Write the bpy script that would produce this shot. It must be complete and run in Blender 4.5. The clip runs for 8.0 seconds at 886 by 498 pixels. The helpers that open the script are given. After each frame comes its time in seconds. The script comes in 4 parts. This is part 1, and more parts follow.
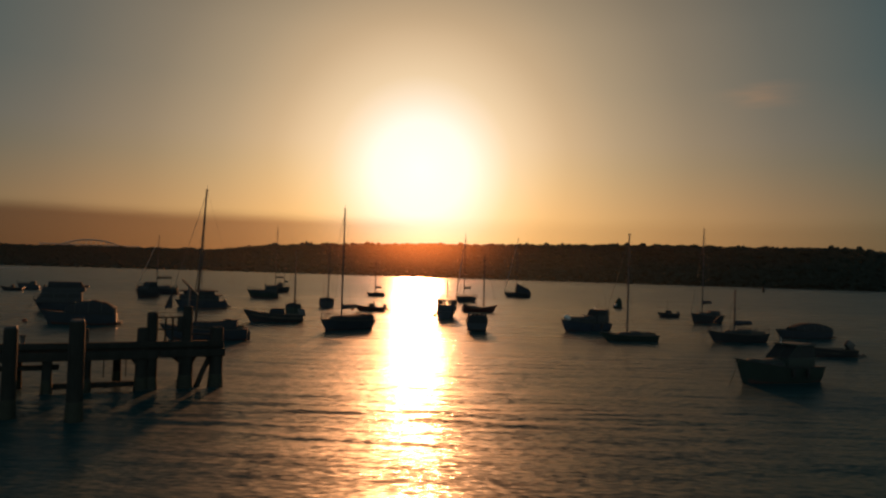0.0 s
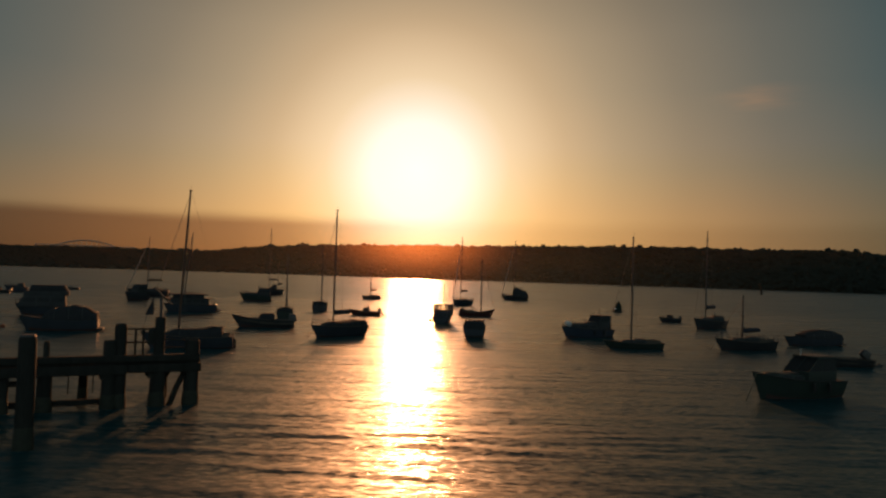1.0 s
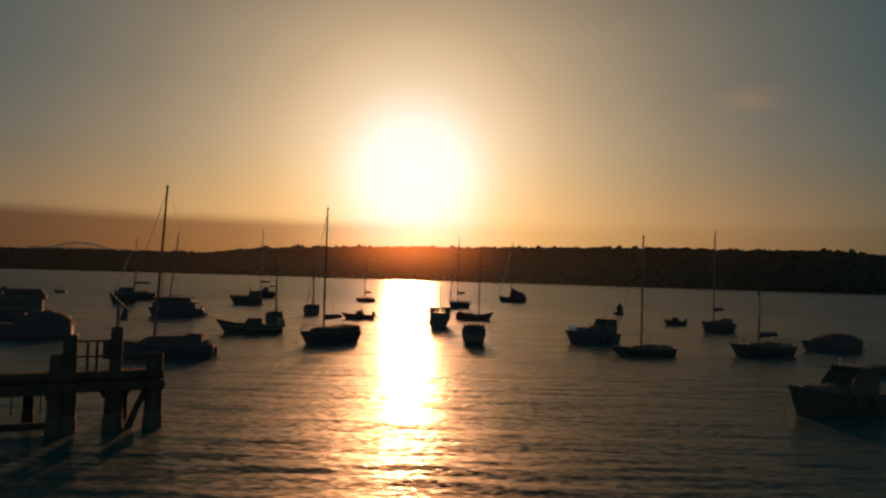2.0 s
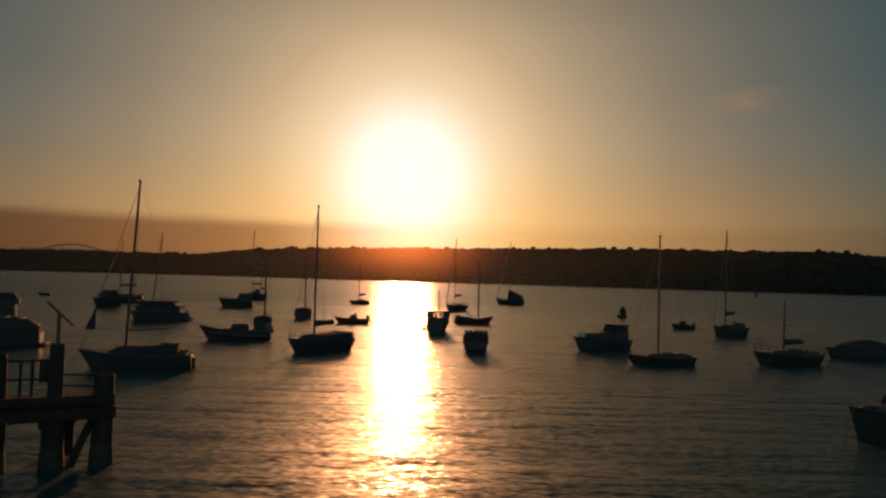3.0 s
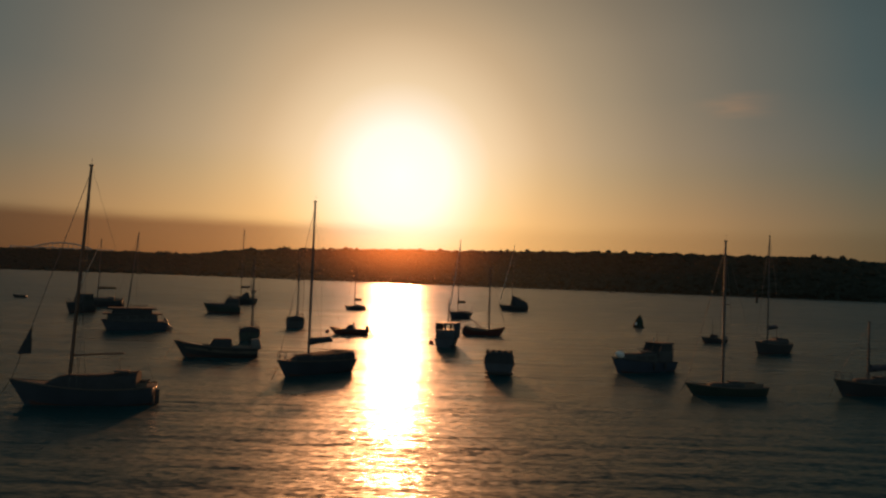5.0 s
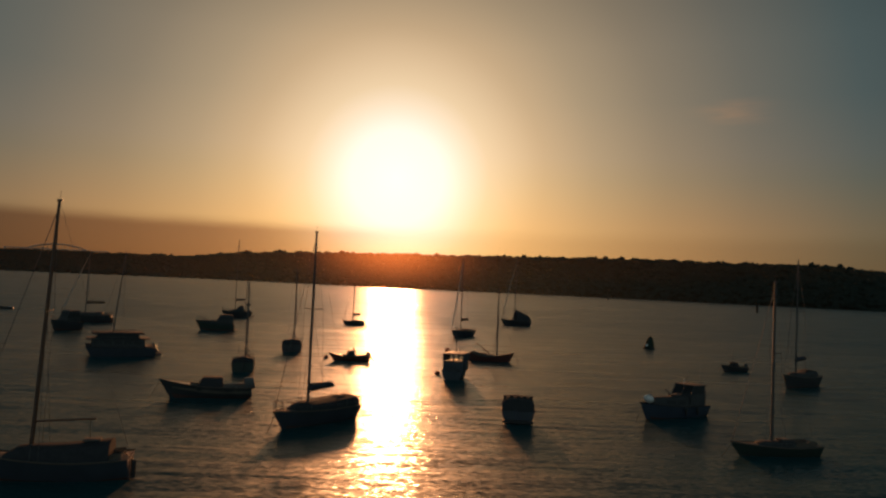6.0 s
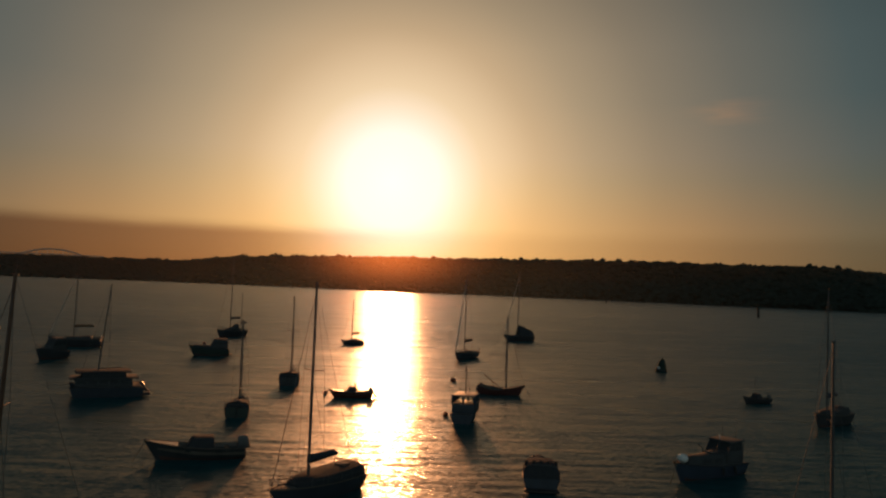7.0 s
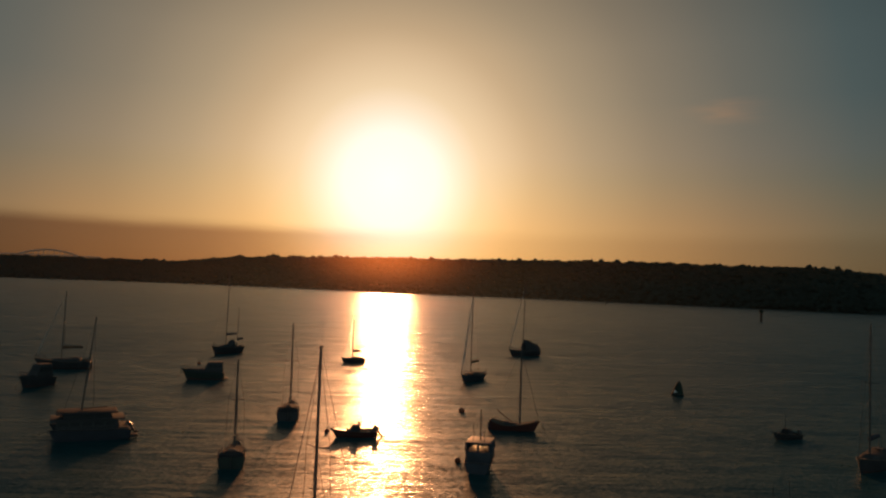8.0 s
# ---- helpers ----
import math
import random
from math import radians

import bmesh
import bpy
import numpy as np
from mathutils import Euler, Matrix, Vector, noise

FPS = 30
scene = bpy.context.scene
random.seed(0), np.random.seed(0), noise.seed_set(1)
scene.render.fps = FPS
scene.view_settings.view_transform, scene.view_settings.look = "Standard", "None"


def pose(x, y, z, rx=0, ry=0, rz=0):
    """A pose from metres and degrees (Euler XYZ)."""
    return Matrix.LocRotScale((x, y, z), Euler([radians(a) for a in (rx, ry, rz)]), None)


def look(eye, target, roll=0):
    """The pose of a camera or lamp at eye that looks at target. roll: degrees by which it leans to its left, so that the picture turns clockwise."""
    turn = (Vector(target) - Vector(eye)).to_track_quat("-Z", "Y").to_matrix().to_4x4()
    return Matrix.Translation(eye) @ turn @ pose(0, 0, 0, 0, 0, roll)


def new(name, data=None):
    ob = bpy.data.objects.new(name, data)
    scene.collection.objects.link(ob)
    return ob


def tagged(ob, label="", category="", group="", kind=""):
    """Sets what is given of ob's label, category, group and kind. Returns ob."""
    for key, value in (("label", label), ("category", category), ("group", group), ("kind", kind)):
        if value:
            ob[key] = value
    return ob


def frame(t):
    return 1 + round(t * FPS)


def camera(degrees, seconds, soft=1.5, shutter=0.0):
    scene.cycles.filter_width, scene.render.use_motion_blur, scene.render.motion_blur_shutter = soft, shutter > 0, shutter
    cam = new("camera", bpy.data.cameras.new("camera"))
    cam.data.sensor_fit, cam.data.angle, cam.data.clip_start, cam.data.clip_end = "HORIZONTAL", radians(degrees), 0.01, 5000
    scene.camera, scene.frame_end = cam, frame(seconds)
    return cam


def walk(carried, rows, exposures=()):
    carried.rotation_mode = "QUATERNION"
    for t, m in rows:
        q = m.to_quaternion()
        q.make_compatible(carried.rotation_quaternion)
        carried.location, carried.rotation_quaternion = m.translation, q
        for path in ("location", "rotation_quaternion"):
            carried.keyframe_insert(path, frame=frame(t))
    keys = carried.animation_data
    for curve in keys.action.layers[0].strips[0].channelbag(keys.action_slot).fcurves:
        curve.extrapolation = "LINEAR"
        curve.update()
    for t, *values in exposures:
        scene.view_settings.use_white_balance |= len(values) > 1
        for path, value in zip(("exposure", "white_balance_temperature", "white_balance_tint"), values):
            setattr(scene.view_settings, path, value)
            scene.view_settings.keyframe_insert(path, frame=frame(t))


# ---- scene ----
cam = camera(61.5, 8.0, soft=2.4)
PATH = [
    (0, (2.529, -3.345, 5.424), (2.494, -1.346, 5.494), 1.5),
    (0.5, (2.528, -1.989, 5.62), (2.496, 0.01, 5.694), 1.4),
    (1, (2.511, -0.569, 5.703), (2.485, 1.429, 5.777), 1.6),
    (1.5, (2.441, 1.312, 5.71), (2.421, 3.311, 5.786), 1.6),
    (3, (1.805, 8.123, 5.878), (1.807, 10.122, 5.96), 1.4),
    (3.5, (1.492, 10.382, 5.887), (1.498, 12.38, 5.971), 1.7),
    (4, (1.082, 12.625, 5.986), (1.094, 14.623, 6.071), 1.6),
    (5.5, (-0.631, 19.993, 7.199), (-0.602, 21.991, 7.291), 2.1),
    (6, (-1.203, 22.351, 8.576), (-1.171, 24.348, 8.674), 2.3),
    (6.5, (-1.677, 24.583, 10.101), (-1.641, 26.58, 10.202), 2.0),
    (7, (-2.24, 26.896, 11.548), (-2.198, 28.893, 11.651), 1.9),
    (7.5, (-2.791, 29.472, 12.984), (-2.745, 31.469, 13.088), 1.7),
    (8, (-3.429, 32.045, 14.5), (-3.38, 34.041, 14.602), 1.8),
]
walk(cam, [(t, look(eye, target, roll)) for t, eye, target, roll in PATH])

# ---- sky and sun ----
SUN_AZ, SUN_EL = -2.85, 8.1          # degrees right of +y, degrees above the horizon
SUN_DIR = Vector((math.sin(radians(SUN_AZ)) * math.cos(radians(SUN_EL)),
                  math.cos(radians(SUN_AZ)) * math.cos(radians(SUN_EL)), math.sin(radians(SUN_EL))))
sun = new("sun", bpy.data.lights.new("sun", "SUN"))
sun.data.energy, sun.data.angle, sun.data.color = 2.7, radians(3.0), (1.0, 0.40, 0.15)
sun.matrix_world = look((0, 0, 0), -SUN_DIR)

world = bpy.data.worlds.new("evening_sky")
scene.world = world
world.use_nodes = True
wn, wl = world.node_tree.nodes, world.node_tree.links
wn.clear()


def wmath(op, a, b=None, c=None, clamp=False):
    n = wn.new("ShaderNodeMath")
    n.operation, n.use_clamp = op, clamp
    for i, v in enumerate((a, b, c)):
        if v is None:
            continue
        if isinstance(v, (int, float)):
            n.inputs[i].default_value = v
        else:
            wl.new(v, n.inputs[i])
    return n.outputs[0]


def wstep(v, lo, hi):
    n = wn.new("ShaderNodeMapRange")
    n.interpolation_type = "SMOOTHSTEP"
    wl.new(v, n.inputs[0])
    n.inputs[1].default_value, n.inputs[2].default_value = lo, hi
    n.inputs[3].default_value, n.inputs[4].default_value = 0, 1
    return n.outputs[0]


def wmix(kind, fac, a, b):
    n = wn.new("ShaderNodeMix")
    n.data_type, n.blend_type = "RGBA", kind
    for sock, v in ((n.inputs[0], fac), (n.inputs[6], a), (n.inputs[7], b)):
        if isinstance(v, (int, float)):
            sock.default_value = v
        elif isinstance(v, tuple):
            sock.default_value = (*v, 1)
        else:
            wl.new(v, sock)
    return n.outputs[2]


def wramp(v, stops):
    n = wn.new("ShaderNodeValToRGB")
    wl.new(v, n.inputs[0])
    e = n.color_ramp.elements
    while len(e) < len(stops):
        e.new(0.5)
    for el, (p, col) in zip(e, stops):
        el.position, el.color = p, (*col, 1)
    return n.outputs[0]


coord = wn.new("ShaderNodeTexCoord").outputs["Generated"]
dot = wn.new("ShaderNodeVectorMath")
dot.operation = "DOT_PRODUCT"
wl.new(coord, dot.inputs[0])
dot.inputs[1].default_value = SUN_DIR
theta = wmath("MULTIPLY", wmath("ARCCOSINE", dot.outputs["Value"]), 180 / math.pi)
sep = wn.new("ShaderNodeSeparateXYZ")
wl.new(coord, sep.inputs[0])
elev = wmath("MULTIPLY", wmath("ARCSINE", sep.outputs[2]), 180 / math.pi)
azim = wmath("MULTIPLY", wmath("ARCTAN2", sep.outputs[0], sep.outputs[1]), 180 / math.pi)

sky = wn.new("ShaderNodeTexSky")
sky.sky_type, sky.sun_disc = "NISHITA", False
sky.sun_elevation, sky.sun_rotation = radians(SUN_EL), radians(SUN_AZ)
sky.air_density, sky.dust_density = 1.0, 2.0
base = wmix("MULTIPLY", 1.0, sky.outputs[0], (0.0052, 0.0053, 0.0056))

# the aureole of dusty air round the sun
# its last two stops add light behind the camera to lift the dark boats
glow = wramp(wmath("DIVIDE", theta, 180.0), [(d / 180, c) for d, c in (
    (0.0, (0.90, 0.885, 0.84)), (3.6, (0.88, 0.84, 0.76)), (5.2, (0.84, 0.68, 0.52)), (7.0, (0.69, 0.52, 0.33)),
    (11, (0.455, 0.33, 0.195)), (15, (0.305, 0.237, 0.150)), (20, (0.188, 0.158, 0.110)), (26, (0.106, 0.108, 0.090)),
    (33, (0.047, 0.074, 0.076)), (45, (0.014, 0.030, 0.036)), (62, (0.022, 0.038, 0.045)), (100, (0.12, 0.18, 0.20)), (180, (0.30, 0.42, 0.46)))])
tint = wramp(wmath("DIVIDE", elev, 20.0, clamp=True), ((0.0, (1.13, 0.85, 0.50)), (0.2, (1.10, 0.88, 0.57)), (0.35, (1.06, 0.94, 0.74)), (0.5, (1.04, 0.98, 0.94))))
glow = wmix("MULTIPLY", wstep(theta, 4.5, 10.0), glow, tint)
# warm light low over the horizon
low = wramp(wmath("DIVIDE", elev, 14.0, clamp=True), (
    (0.0, (0.165, 0.046, 0.007)), (0.35, (0.155, 0.048, 0.008)), (0.6, (0.06, 0.024, 0.004)), (1.0, (0.0, 0.0, 0.0))))
near_sun = wramp(wmath("DIVIDE", theta, 90.0), ((0.0, (1, 1, 1)), (0.25, (0.9, 0.9, 0.9)), (0.38, (0.42, 0.42, 0.42)), (0.6, (0.05, 0.05, 0.05))))
warm = wmix("MULTIPLY", 1.0, low, near_sun)
lit = wmix("ADD", 1.0, wmix("ADD", 1.0, base, glow), warm)
# the clear sky darkens evenly towards the zenith
height = wramp(wmath("DIVIDE", elev, 90.0, clamp=True), ((0.0, (1, 1, 1)), (0.2, (1, 1, 1)), (0.38, (0.55, 0.56, 0.57)), (0.65, (0.3, 0.31, 0.33)), (1.0, (0.22, 0.23, 0.25))))
lit = wmix("MULTIPLY", 1.0, lit, height)

# a long bank of haze low over the land, thickest to one side, and one small high cloud
stretch = wn.new("ShaderNodeMapping")
stretch.inputs["Scale"].default_value = (7, 7, 60)
wl.new(coord, stretch.inputs[0])
puff = wn.new("ShaderNodeTexNoise")
puff.inputs["Scale"].default_value, puff.inputs["Detail"].default_value = 1.0, 5.0
wl.new(stretch.outputs[0], puff.inputs["Vector"])
top = wmath("ADD", elev, wmath("MULTIPLY", wmath("SUBTRACT", puff.outputs["Fac"], 0.5), 0.7))
bank = wmath("SUBTRACT", 1.0, wstep(top, 3.4, 4.7))
side = wmath("SUBTRACT", 1.0, wmath("MULTIPLY", wstep(azim, -17.0, 2.0), 0.78))
bank = wmath("MULTIPLY", bank, side)
lit = wmix("MIX", bank, lit, wmix("MULTIPLY", 1.0, lit, (0.49, 0.40, 0.40)))
ca = wmath("DIVIDE", wmath("SUBTRACT", azim, 22.1), 2.0)
ce = wmath("DIVIDE", wmath("SUBTRACT", elev, 13.2), 0.75)
wisp = wmath("EXPONENT", wmath("MULTIPLY", wmath("ADD", wmath("MULTIPLY", ca, ca), wmath("MULTIPLY", ce, ce)), -1.0))
wisp = wmath("MULTIPLY", wisp, wstep(puff.outputs["Fac"], 0.35, 0.65))
lit = wmix("ADD", wisp, lit, (0.10, 0.03, 0.0))
bg = wn.new("ShaderNodeBackground")
wl.new(lit, bg.inputs[0])
out = wn.new("ShaderNodeOutputWorld")
wl.new(bg.outputs[0], out.inputs[0])


# ---- materials ----
def material(name, colour, rough=0.6, metal=0.0, spread=0.25, scale=3.0, bump=0.0, fine=40.0, stretch=(1, 1, 1), spec=0.5, streak=None):
    """A surface with stains at one size and grain at a finer one."""
    m = bpy.data.materials.new(name)
    m.use_nodes = True
    n, k = m.node_tree.nodes, m.node_tree.links
    p = n["Principled BSDF"]
    tc = n.new("ShaderNodeTexCoord")
    mp = n.new("ShaderNodeMapping")
    mp.inputs["Scale"].default_value = stretch
    k.new(tc.outputs["Object"], mp.inputs[0])
    big, small = n.new("ShaderNodeTexNoise"), n.new("ShaderNodeTexNoise")
    for t, sc, de in ((big, scale, 4), (small, fine, 6)):
        t.inputs["Scale"].default_value, t.inputs["Detail"].default_value = sc, de
        k.new(mp.outputs[0], t.inputs["Vector"])
    add = n.new("ShaderNodeMath")
    add.operation = "MULTIPLY_ADD"
    k.new(small.outputs["Fac"], add.inputs[0])
    add.inputs[1].default_value = 0.4
    k.new(big.outputs["Fac"], add.inputs[2])
    info = n.new("ShaderNodeObjectInfo")
    jit = n.new("ShaderNodeMath")
    jit.operation = "MULTIPLY_ADD"
    k.new(info.outputs["Random"], jit.inputs[0])
    jit.inputs[1].default_value = 0.18
    k.new(add.outputs[0], jit.inputs[2])
    ramp = n.new("ShaderNodeValToRGB")
    k.new(jit.outputs[0], ramp.inputs[0])
    e = ramp.color_ramp.elements
    e[0].position, e[1].position = 0.4, 1.1
    e[0].color = (*[c * (1 - spread) for c in colour], 1)
    e[1].color = (*[min(c * (1 + spread * 0.6), 0.9) for c in colour], 1)
    k.new(ramp.outputs[0], p.inputs["Base Color"])
    rr = n.new("ShaderNodeMapRange")
    k.new(big.outputs["Fac"], rr.inputs[0])
    rr.inputs[3].default_value, rr.inputs[4].default_value = max(rough - 0.12, 0.02), min(rough + 0.12, 1)
    k.new(rr.outputs[0], p.inputs["Roughness"])
    p.inputs["Metallic"].default_value = metal
    p.inputs["Specular IOR Level"].default_value = spec
    if bump:
        b = n.new("ShaderNodeBump")
        b.inputs["Distance"].default_value = bump
        k.new(small.outputs["Fac"], b.inputs["Height"])
        k.new(b.outputs[0], p.inputs["Normal"])
    return m


WHITE = material("white_gelcoat", (0.62, 0.62, 0.60), 0.35, scale=1.5)
# deckhouse and deck colours darkened so the boats read as backlit silhouettes
HOUSE = material("darkened_grey_paint", (0.047, 0.051, 0.054), 0.85, scale=1.5, spec=0.25)
CREAM = material("darkened_buff_paint", (0.09, 0.08, 0.065), 0.45, scale=1.5)
NAVY = material("navy_paint", (0.037, 0.046, 0.06), 0.55, scale=1.5, spec=0.35)
BLUE = material("blue_paint", (0.036, 0.05, 0.075), 0.55, scale=1.5, spec=0.35)
GREEN = material("dark_green_paint", (0.024, 0.037, 0.032), 0.55, scale=1.5, spec=0.35)
BLACK = material("faded_black_paint", (0.035, 0.037, 0.041), 0.55, scale=1.5, spec=0.35)
MAROON = material("maroon_paint", (0.07, 0.022, 0.018), 0.55, scale=1.5)
ANTIFOUL = material("dull_red_antifouling", (0.07, 0.035, 0.03), 0.8, scale=4, bump=0.004)
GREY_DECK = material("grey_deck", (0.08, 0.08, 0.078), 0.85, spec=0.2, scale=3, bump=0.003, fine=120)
TEAK = material("weathered_teak", (0.075, 0.06, 0.045), 0.7, scale=4, stretch=(1, 8, 8), bump=0.003)
VARNISH = material("varnished_spruce", (0.085, 0.036, 0.018), 0.5, scale=3, stretch=(6, 6, 0.6))
# metal darkened in colour so backlit spars, rails and wires don't gleam
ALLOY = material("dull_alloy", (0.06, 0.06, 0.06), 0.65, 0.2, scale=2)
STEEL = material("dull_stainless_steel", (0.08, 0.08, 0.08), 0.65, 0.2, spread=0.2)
WIRE = material("darkened_rigging_wire", (0.07, 0.07, 0.07), 0.7, 0.0, spread=0.2)
SAILBLUE = material("blue_sail_cover", (0.03, 0.035, 0.05), 0.9, scale=5, bump=0.01, fine=18)
SAILTAN = material("tan_sail_cover", (0.10, 0.06, 0.035), 0.85, scale=5, bump=0.01, fine=18)
CANVAS = material("dark_canvas", (0.038, 0.041, 0.046), 0.95, spec=0.1, scale=4, bump=0.012, fine=15)
FURLED = material("furled_sailcloth", (0.35, 0.33, 0.30), 0.8, scale=4, bump=0.01, fine=14)
RUBBER = material("black_rubber", (0.02, 0.02, 0.02), 0.7)
ENGINE = material("engine_cowl", (0.05, 0.052, 0.055), 0.4, scale=2)
ROPE = material("weed_stained_rope", (0.16, 0.14, 0.10), 0.9, bump=0.004)
ORANGE = material("orange_float", (0.2, 0.05, 0.02), 0.7)
BUOYGREEN = material("green_buoy_paint", (0.018, 0.032, 0.024), 0.85, scale=3, spec=0.2)
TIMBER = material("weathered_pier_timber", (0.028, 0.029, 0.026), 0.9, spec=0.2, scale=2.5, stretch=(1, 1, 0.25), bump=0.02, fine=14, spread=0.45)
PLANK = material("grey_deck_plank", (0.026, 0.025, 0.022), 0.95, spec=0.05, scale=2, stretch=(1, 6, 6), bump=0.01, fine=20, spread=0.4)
WEED = material("weedy_pile_foot", (0.026, 0.03, 0.02), 0.8, scale=6, bump=0.04, fine=18, spread=0.5)
CONCRETE = material("grey_concrete", (0.3, 0.29, 0.27), 0.85, scale=0.5, bump=0.02)
WOODS = material("dark_woodland", (0.024, 0.036, 0.032), 0.95, scale=0.05, fine=0.5, spread=0.35, spec=0.0)
# shade between the far crowns is put into this ground colour
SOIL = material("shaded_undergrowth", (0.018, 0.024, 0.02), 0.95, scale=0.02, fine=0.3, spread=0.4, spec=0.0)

GLASS = bpy.data.materials.new("window_glass")
GLASS.use_nodes = True
_p = GLASS.node_tree.nodes["Principled BSDF"]
_p.inputs["Base Color"].default_value = (0.7, 0.75, 0.75, 1)
_p.inputs["Transmission Weight"].default_value = 1.0
_p.inputs["Roughness"].default_value = 0.03
_p.inputs["IOR"].default_value = 1.1
TINTED = material("tinted_glass", (0.02, 0.024, 0.027), 0.5, spread=0.1, spec=0.25)


def sea_material():
    m = bpy.data.materials.new("rippled_sea_water")
    m.use_nodes = True
    n, k = m.node_tree.nodes, m.node_tree.links
    p = n["Principled BSDF"]
    p.inputs["Base Color"].default_value = (0.010, 0.056, 0.064, 1)
    p.inputs["IOR"].default_value = 1.24
    p.inputs["Specular IOR Level"].default_value = 0.06
    tc = n.new("ShaderNodeTexCoord")

    def waves(sx, sy, turn, detail, rough=0.55):
        mp = n.new("ShaderNodeMapping")
        mp.inputs["Rotation"].default_value = (0, 0, radians(turn))
        mp.inputs["Scale"].default_value = (sx, sy, 1)
        k.new(tc.outputs["Object"], mp.inputs[0])
        t = n.new("ShaderNodeTexNoise")
        t.inputs["Scale"].default_value, t.inputs["Detail"].default_value, t.inputs["Roughness"].default_value = 1.0, detail, rough
        k.new(mp.outputs[0], t.inputs["Vector"])
        return t.outputs["Fac"]

    def facets(sx, sy, turn, detail, slope, cross=1.0):
        """Slopes of small wavelets, as a sideways push on the normal."""
        mp = n.new("ShaderNodeMapping")
        mp.inputs["Rotation"].default_value = (0, 0, radians(turn))
        mp.inputs["Scale"].default_value = (sx, sy, 1)
        k.new(tc.outputs["Object"], mp.inputs[0])
        t = n.new("ShaderNodeTexNoise")
        t.inputs["Scale"].default_value, t.inputs["Detail"].default_value = 1.0, detail
        k.new(mp.outputs[0], t.inputs["Vector"])
        v = n.new("ShaderNodeVectorMath")
        v.operation = "MULTIPLY_ADD"
        k.new(t.outputs["Color"], v.inputs[0])
        v.inputs[1].default_value = (slope * cross, slope, 0)
        v.inputs[2].default_value = (-slope * cross / 2, -slope / 2, 0)
        return v.outputs[0]

    def vadd(a, b):
        v = n.new("ShaderNodeVectorMath")
        k.new(a, v.inputs[0])
        k.new(b, v.inputs[1])
        return v.outputs[0]

    geo = n.new("ShaderNodeNewGeometry")
    push = vadd(facets(0.32, 2.4, -3, 2, 0.30, 0.3), facets(3.0, 7.5, 10, 4, 0.58, 1.05))
    push = vadd(push, facets(0.07, 0.55, 4, 3, 0.14, 0.3))
    # beyond the moorings, normals lean towards the camera so far water reflects darker sky
    far = n.new("ShaderNodeVectorMath")
    far.operation = "LENGTH"
    k.new(tc.outputs["Object"], far.inputs[0])
    reach = n.new("ShaderNodeMapRange")
    reach.interpolation_type = "SMOOTHSTEP"
    k.new(far.outputs["Value"], reach.inputs[0])
    reach.inputs[1].default_value, reach.inputs[2].default_value = 40.0, 230.0
    far_lean = n.new("ShaderNodeVectorMath")
    far_lean.operation = "SCALE"
    far_lean.inputs[0].default_value = (0, -0.09, 0)
    k.new(reach.outputs[0], far_lean.inputs["Scale"])
    push = vadd(push, far_lean.outputs[0])
    unit = n.new("ShaderNodeVectorMath")
    unit.operation = "NORMALIZE"
    k.new(vadd(geo.outputs["Normal"], push), unit.inputs[0])
    k.new(unit.outputs[0], p.inputs["Normal"])
    # smooth slicks and wind-ruffled patches
    ruff = n.new("ShaderNodeMapRange")
    k.new(waves(0.012, 0.045, 5, 3), ruff.inputs[0])
    ruff.inputs[1].default_value, ruff.inputs[2].default_value = 0.35, 0.65
    ruff.inputs[3].default_value, ruff.inputs[4].default_value = 0.10, 0.16
    total = n.new("ShaderNodeMath")
    total.operation = "MULTIPLY_ADD"
    k.new(reach.outputs[0], total.inputs[0])
    total.inputs[1].default_value = 0.04
    k.new(ruff.outputs[0], total.inputs[2])
    k.new(total.outputs[0], p.inputs["Roughness"])
    # the share of the surface broken up by the finest wind ripples
    q = n.new("ShaderNodeBsdfPrincipled")
    q.inputs["Base Color"].default_value = p.inputs["Base Color"].default_value
    q.inputs["IOR"].default_value = 1.333
    q.inputs["Specular IOR Level"].default_value = 0.28
    q.inputs["Roughness"].default_value = 0.46
    # sideways lean of the ripple normals, set to brighten water left of the glitter
    lean = n.new("ShaderNodeVectorMath")
    k.new(unit.outputs[0], lean.inputs[0])
    lean.inputs[1].default_value = (0.04, 0, 0)
    tilted = n.new("ShaderNodeVectorMath")
    tilted.operation = "NORMALIZE"
    k.new(lean.outputs[0], tilted.inputs[0])
    k.new(tilted.outputs[0], q.inputs["Normal"])
    share = n.new("ShaderNodeMapRange")
    k.new(waves(0.045, 0.42, -4, 4), share.inputs[0])
    share.inputs[1].default_value, share.inputs[2].default_value = 0.35, 0.65
    # the shallows off the near bank are choppier than the water among the moorings
    place = n.new("ShaderNodeSeparateXYZ")
    k.new(tc.outputs["Object"], place.inputs[0])
    for slot, inner, outer in ((3, 0.50, 0.26), (4, 0.86, 0.56)):
        chop = n.new("ShaderNodeMapRange")
        chop.interpolation_type = "SMOOTHSTEP"
        k.new(place.outputs[1], chop.inputs[0])
        chop.inputs[1].default_value, chop.inputs[2].default_value = 28.0, 78.0
        chop.inputs[3].default_value, chop.inputs[4].default_value = inner, outer
        k.new(chop.outputs[0], share.inputs[slot])
    both = n.new("ShaderNodeMixShader")
    k.new(share.outputs[0], both.inputs[0])
    k.new(p.outputs[0], both.inputs[1])
    k.new(q.outputs[0], both.inputs[2])
    k.new(both.outputs[0], n["Material Output"].inputs[0])
    return m


SEA = sea_material()


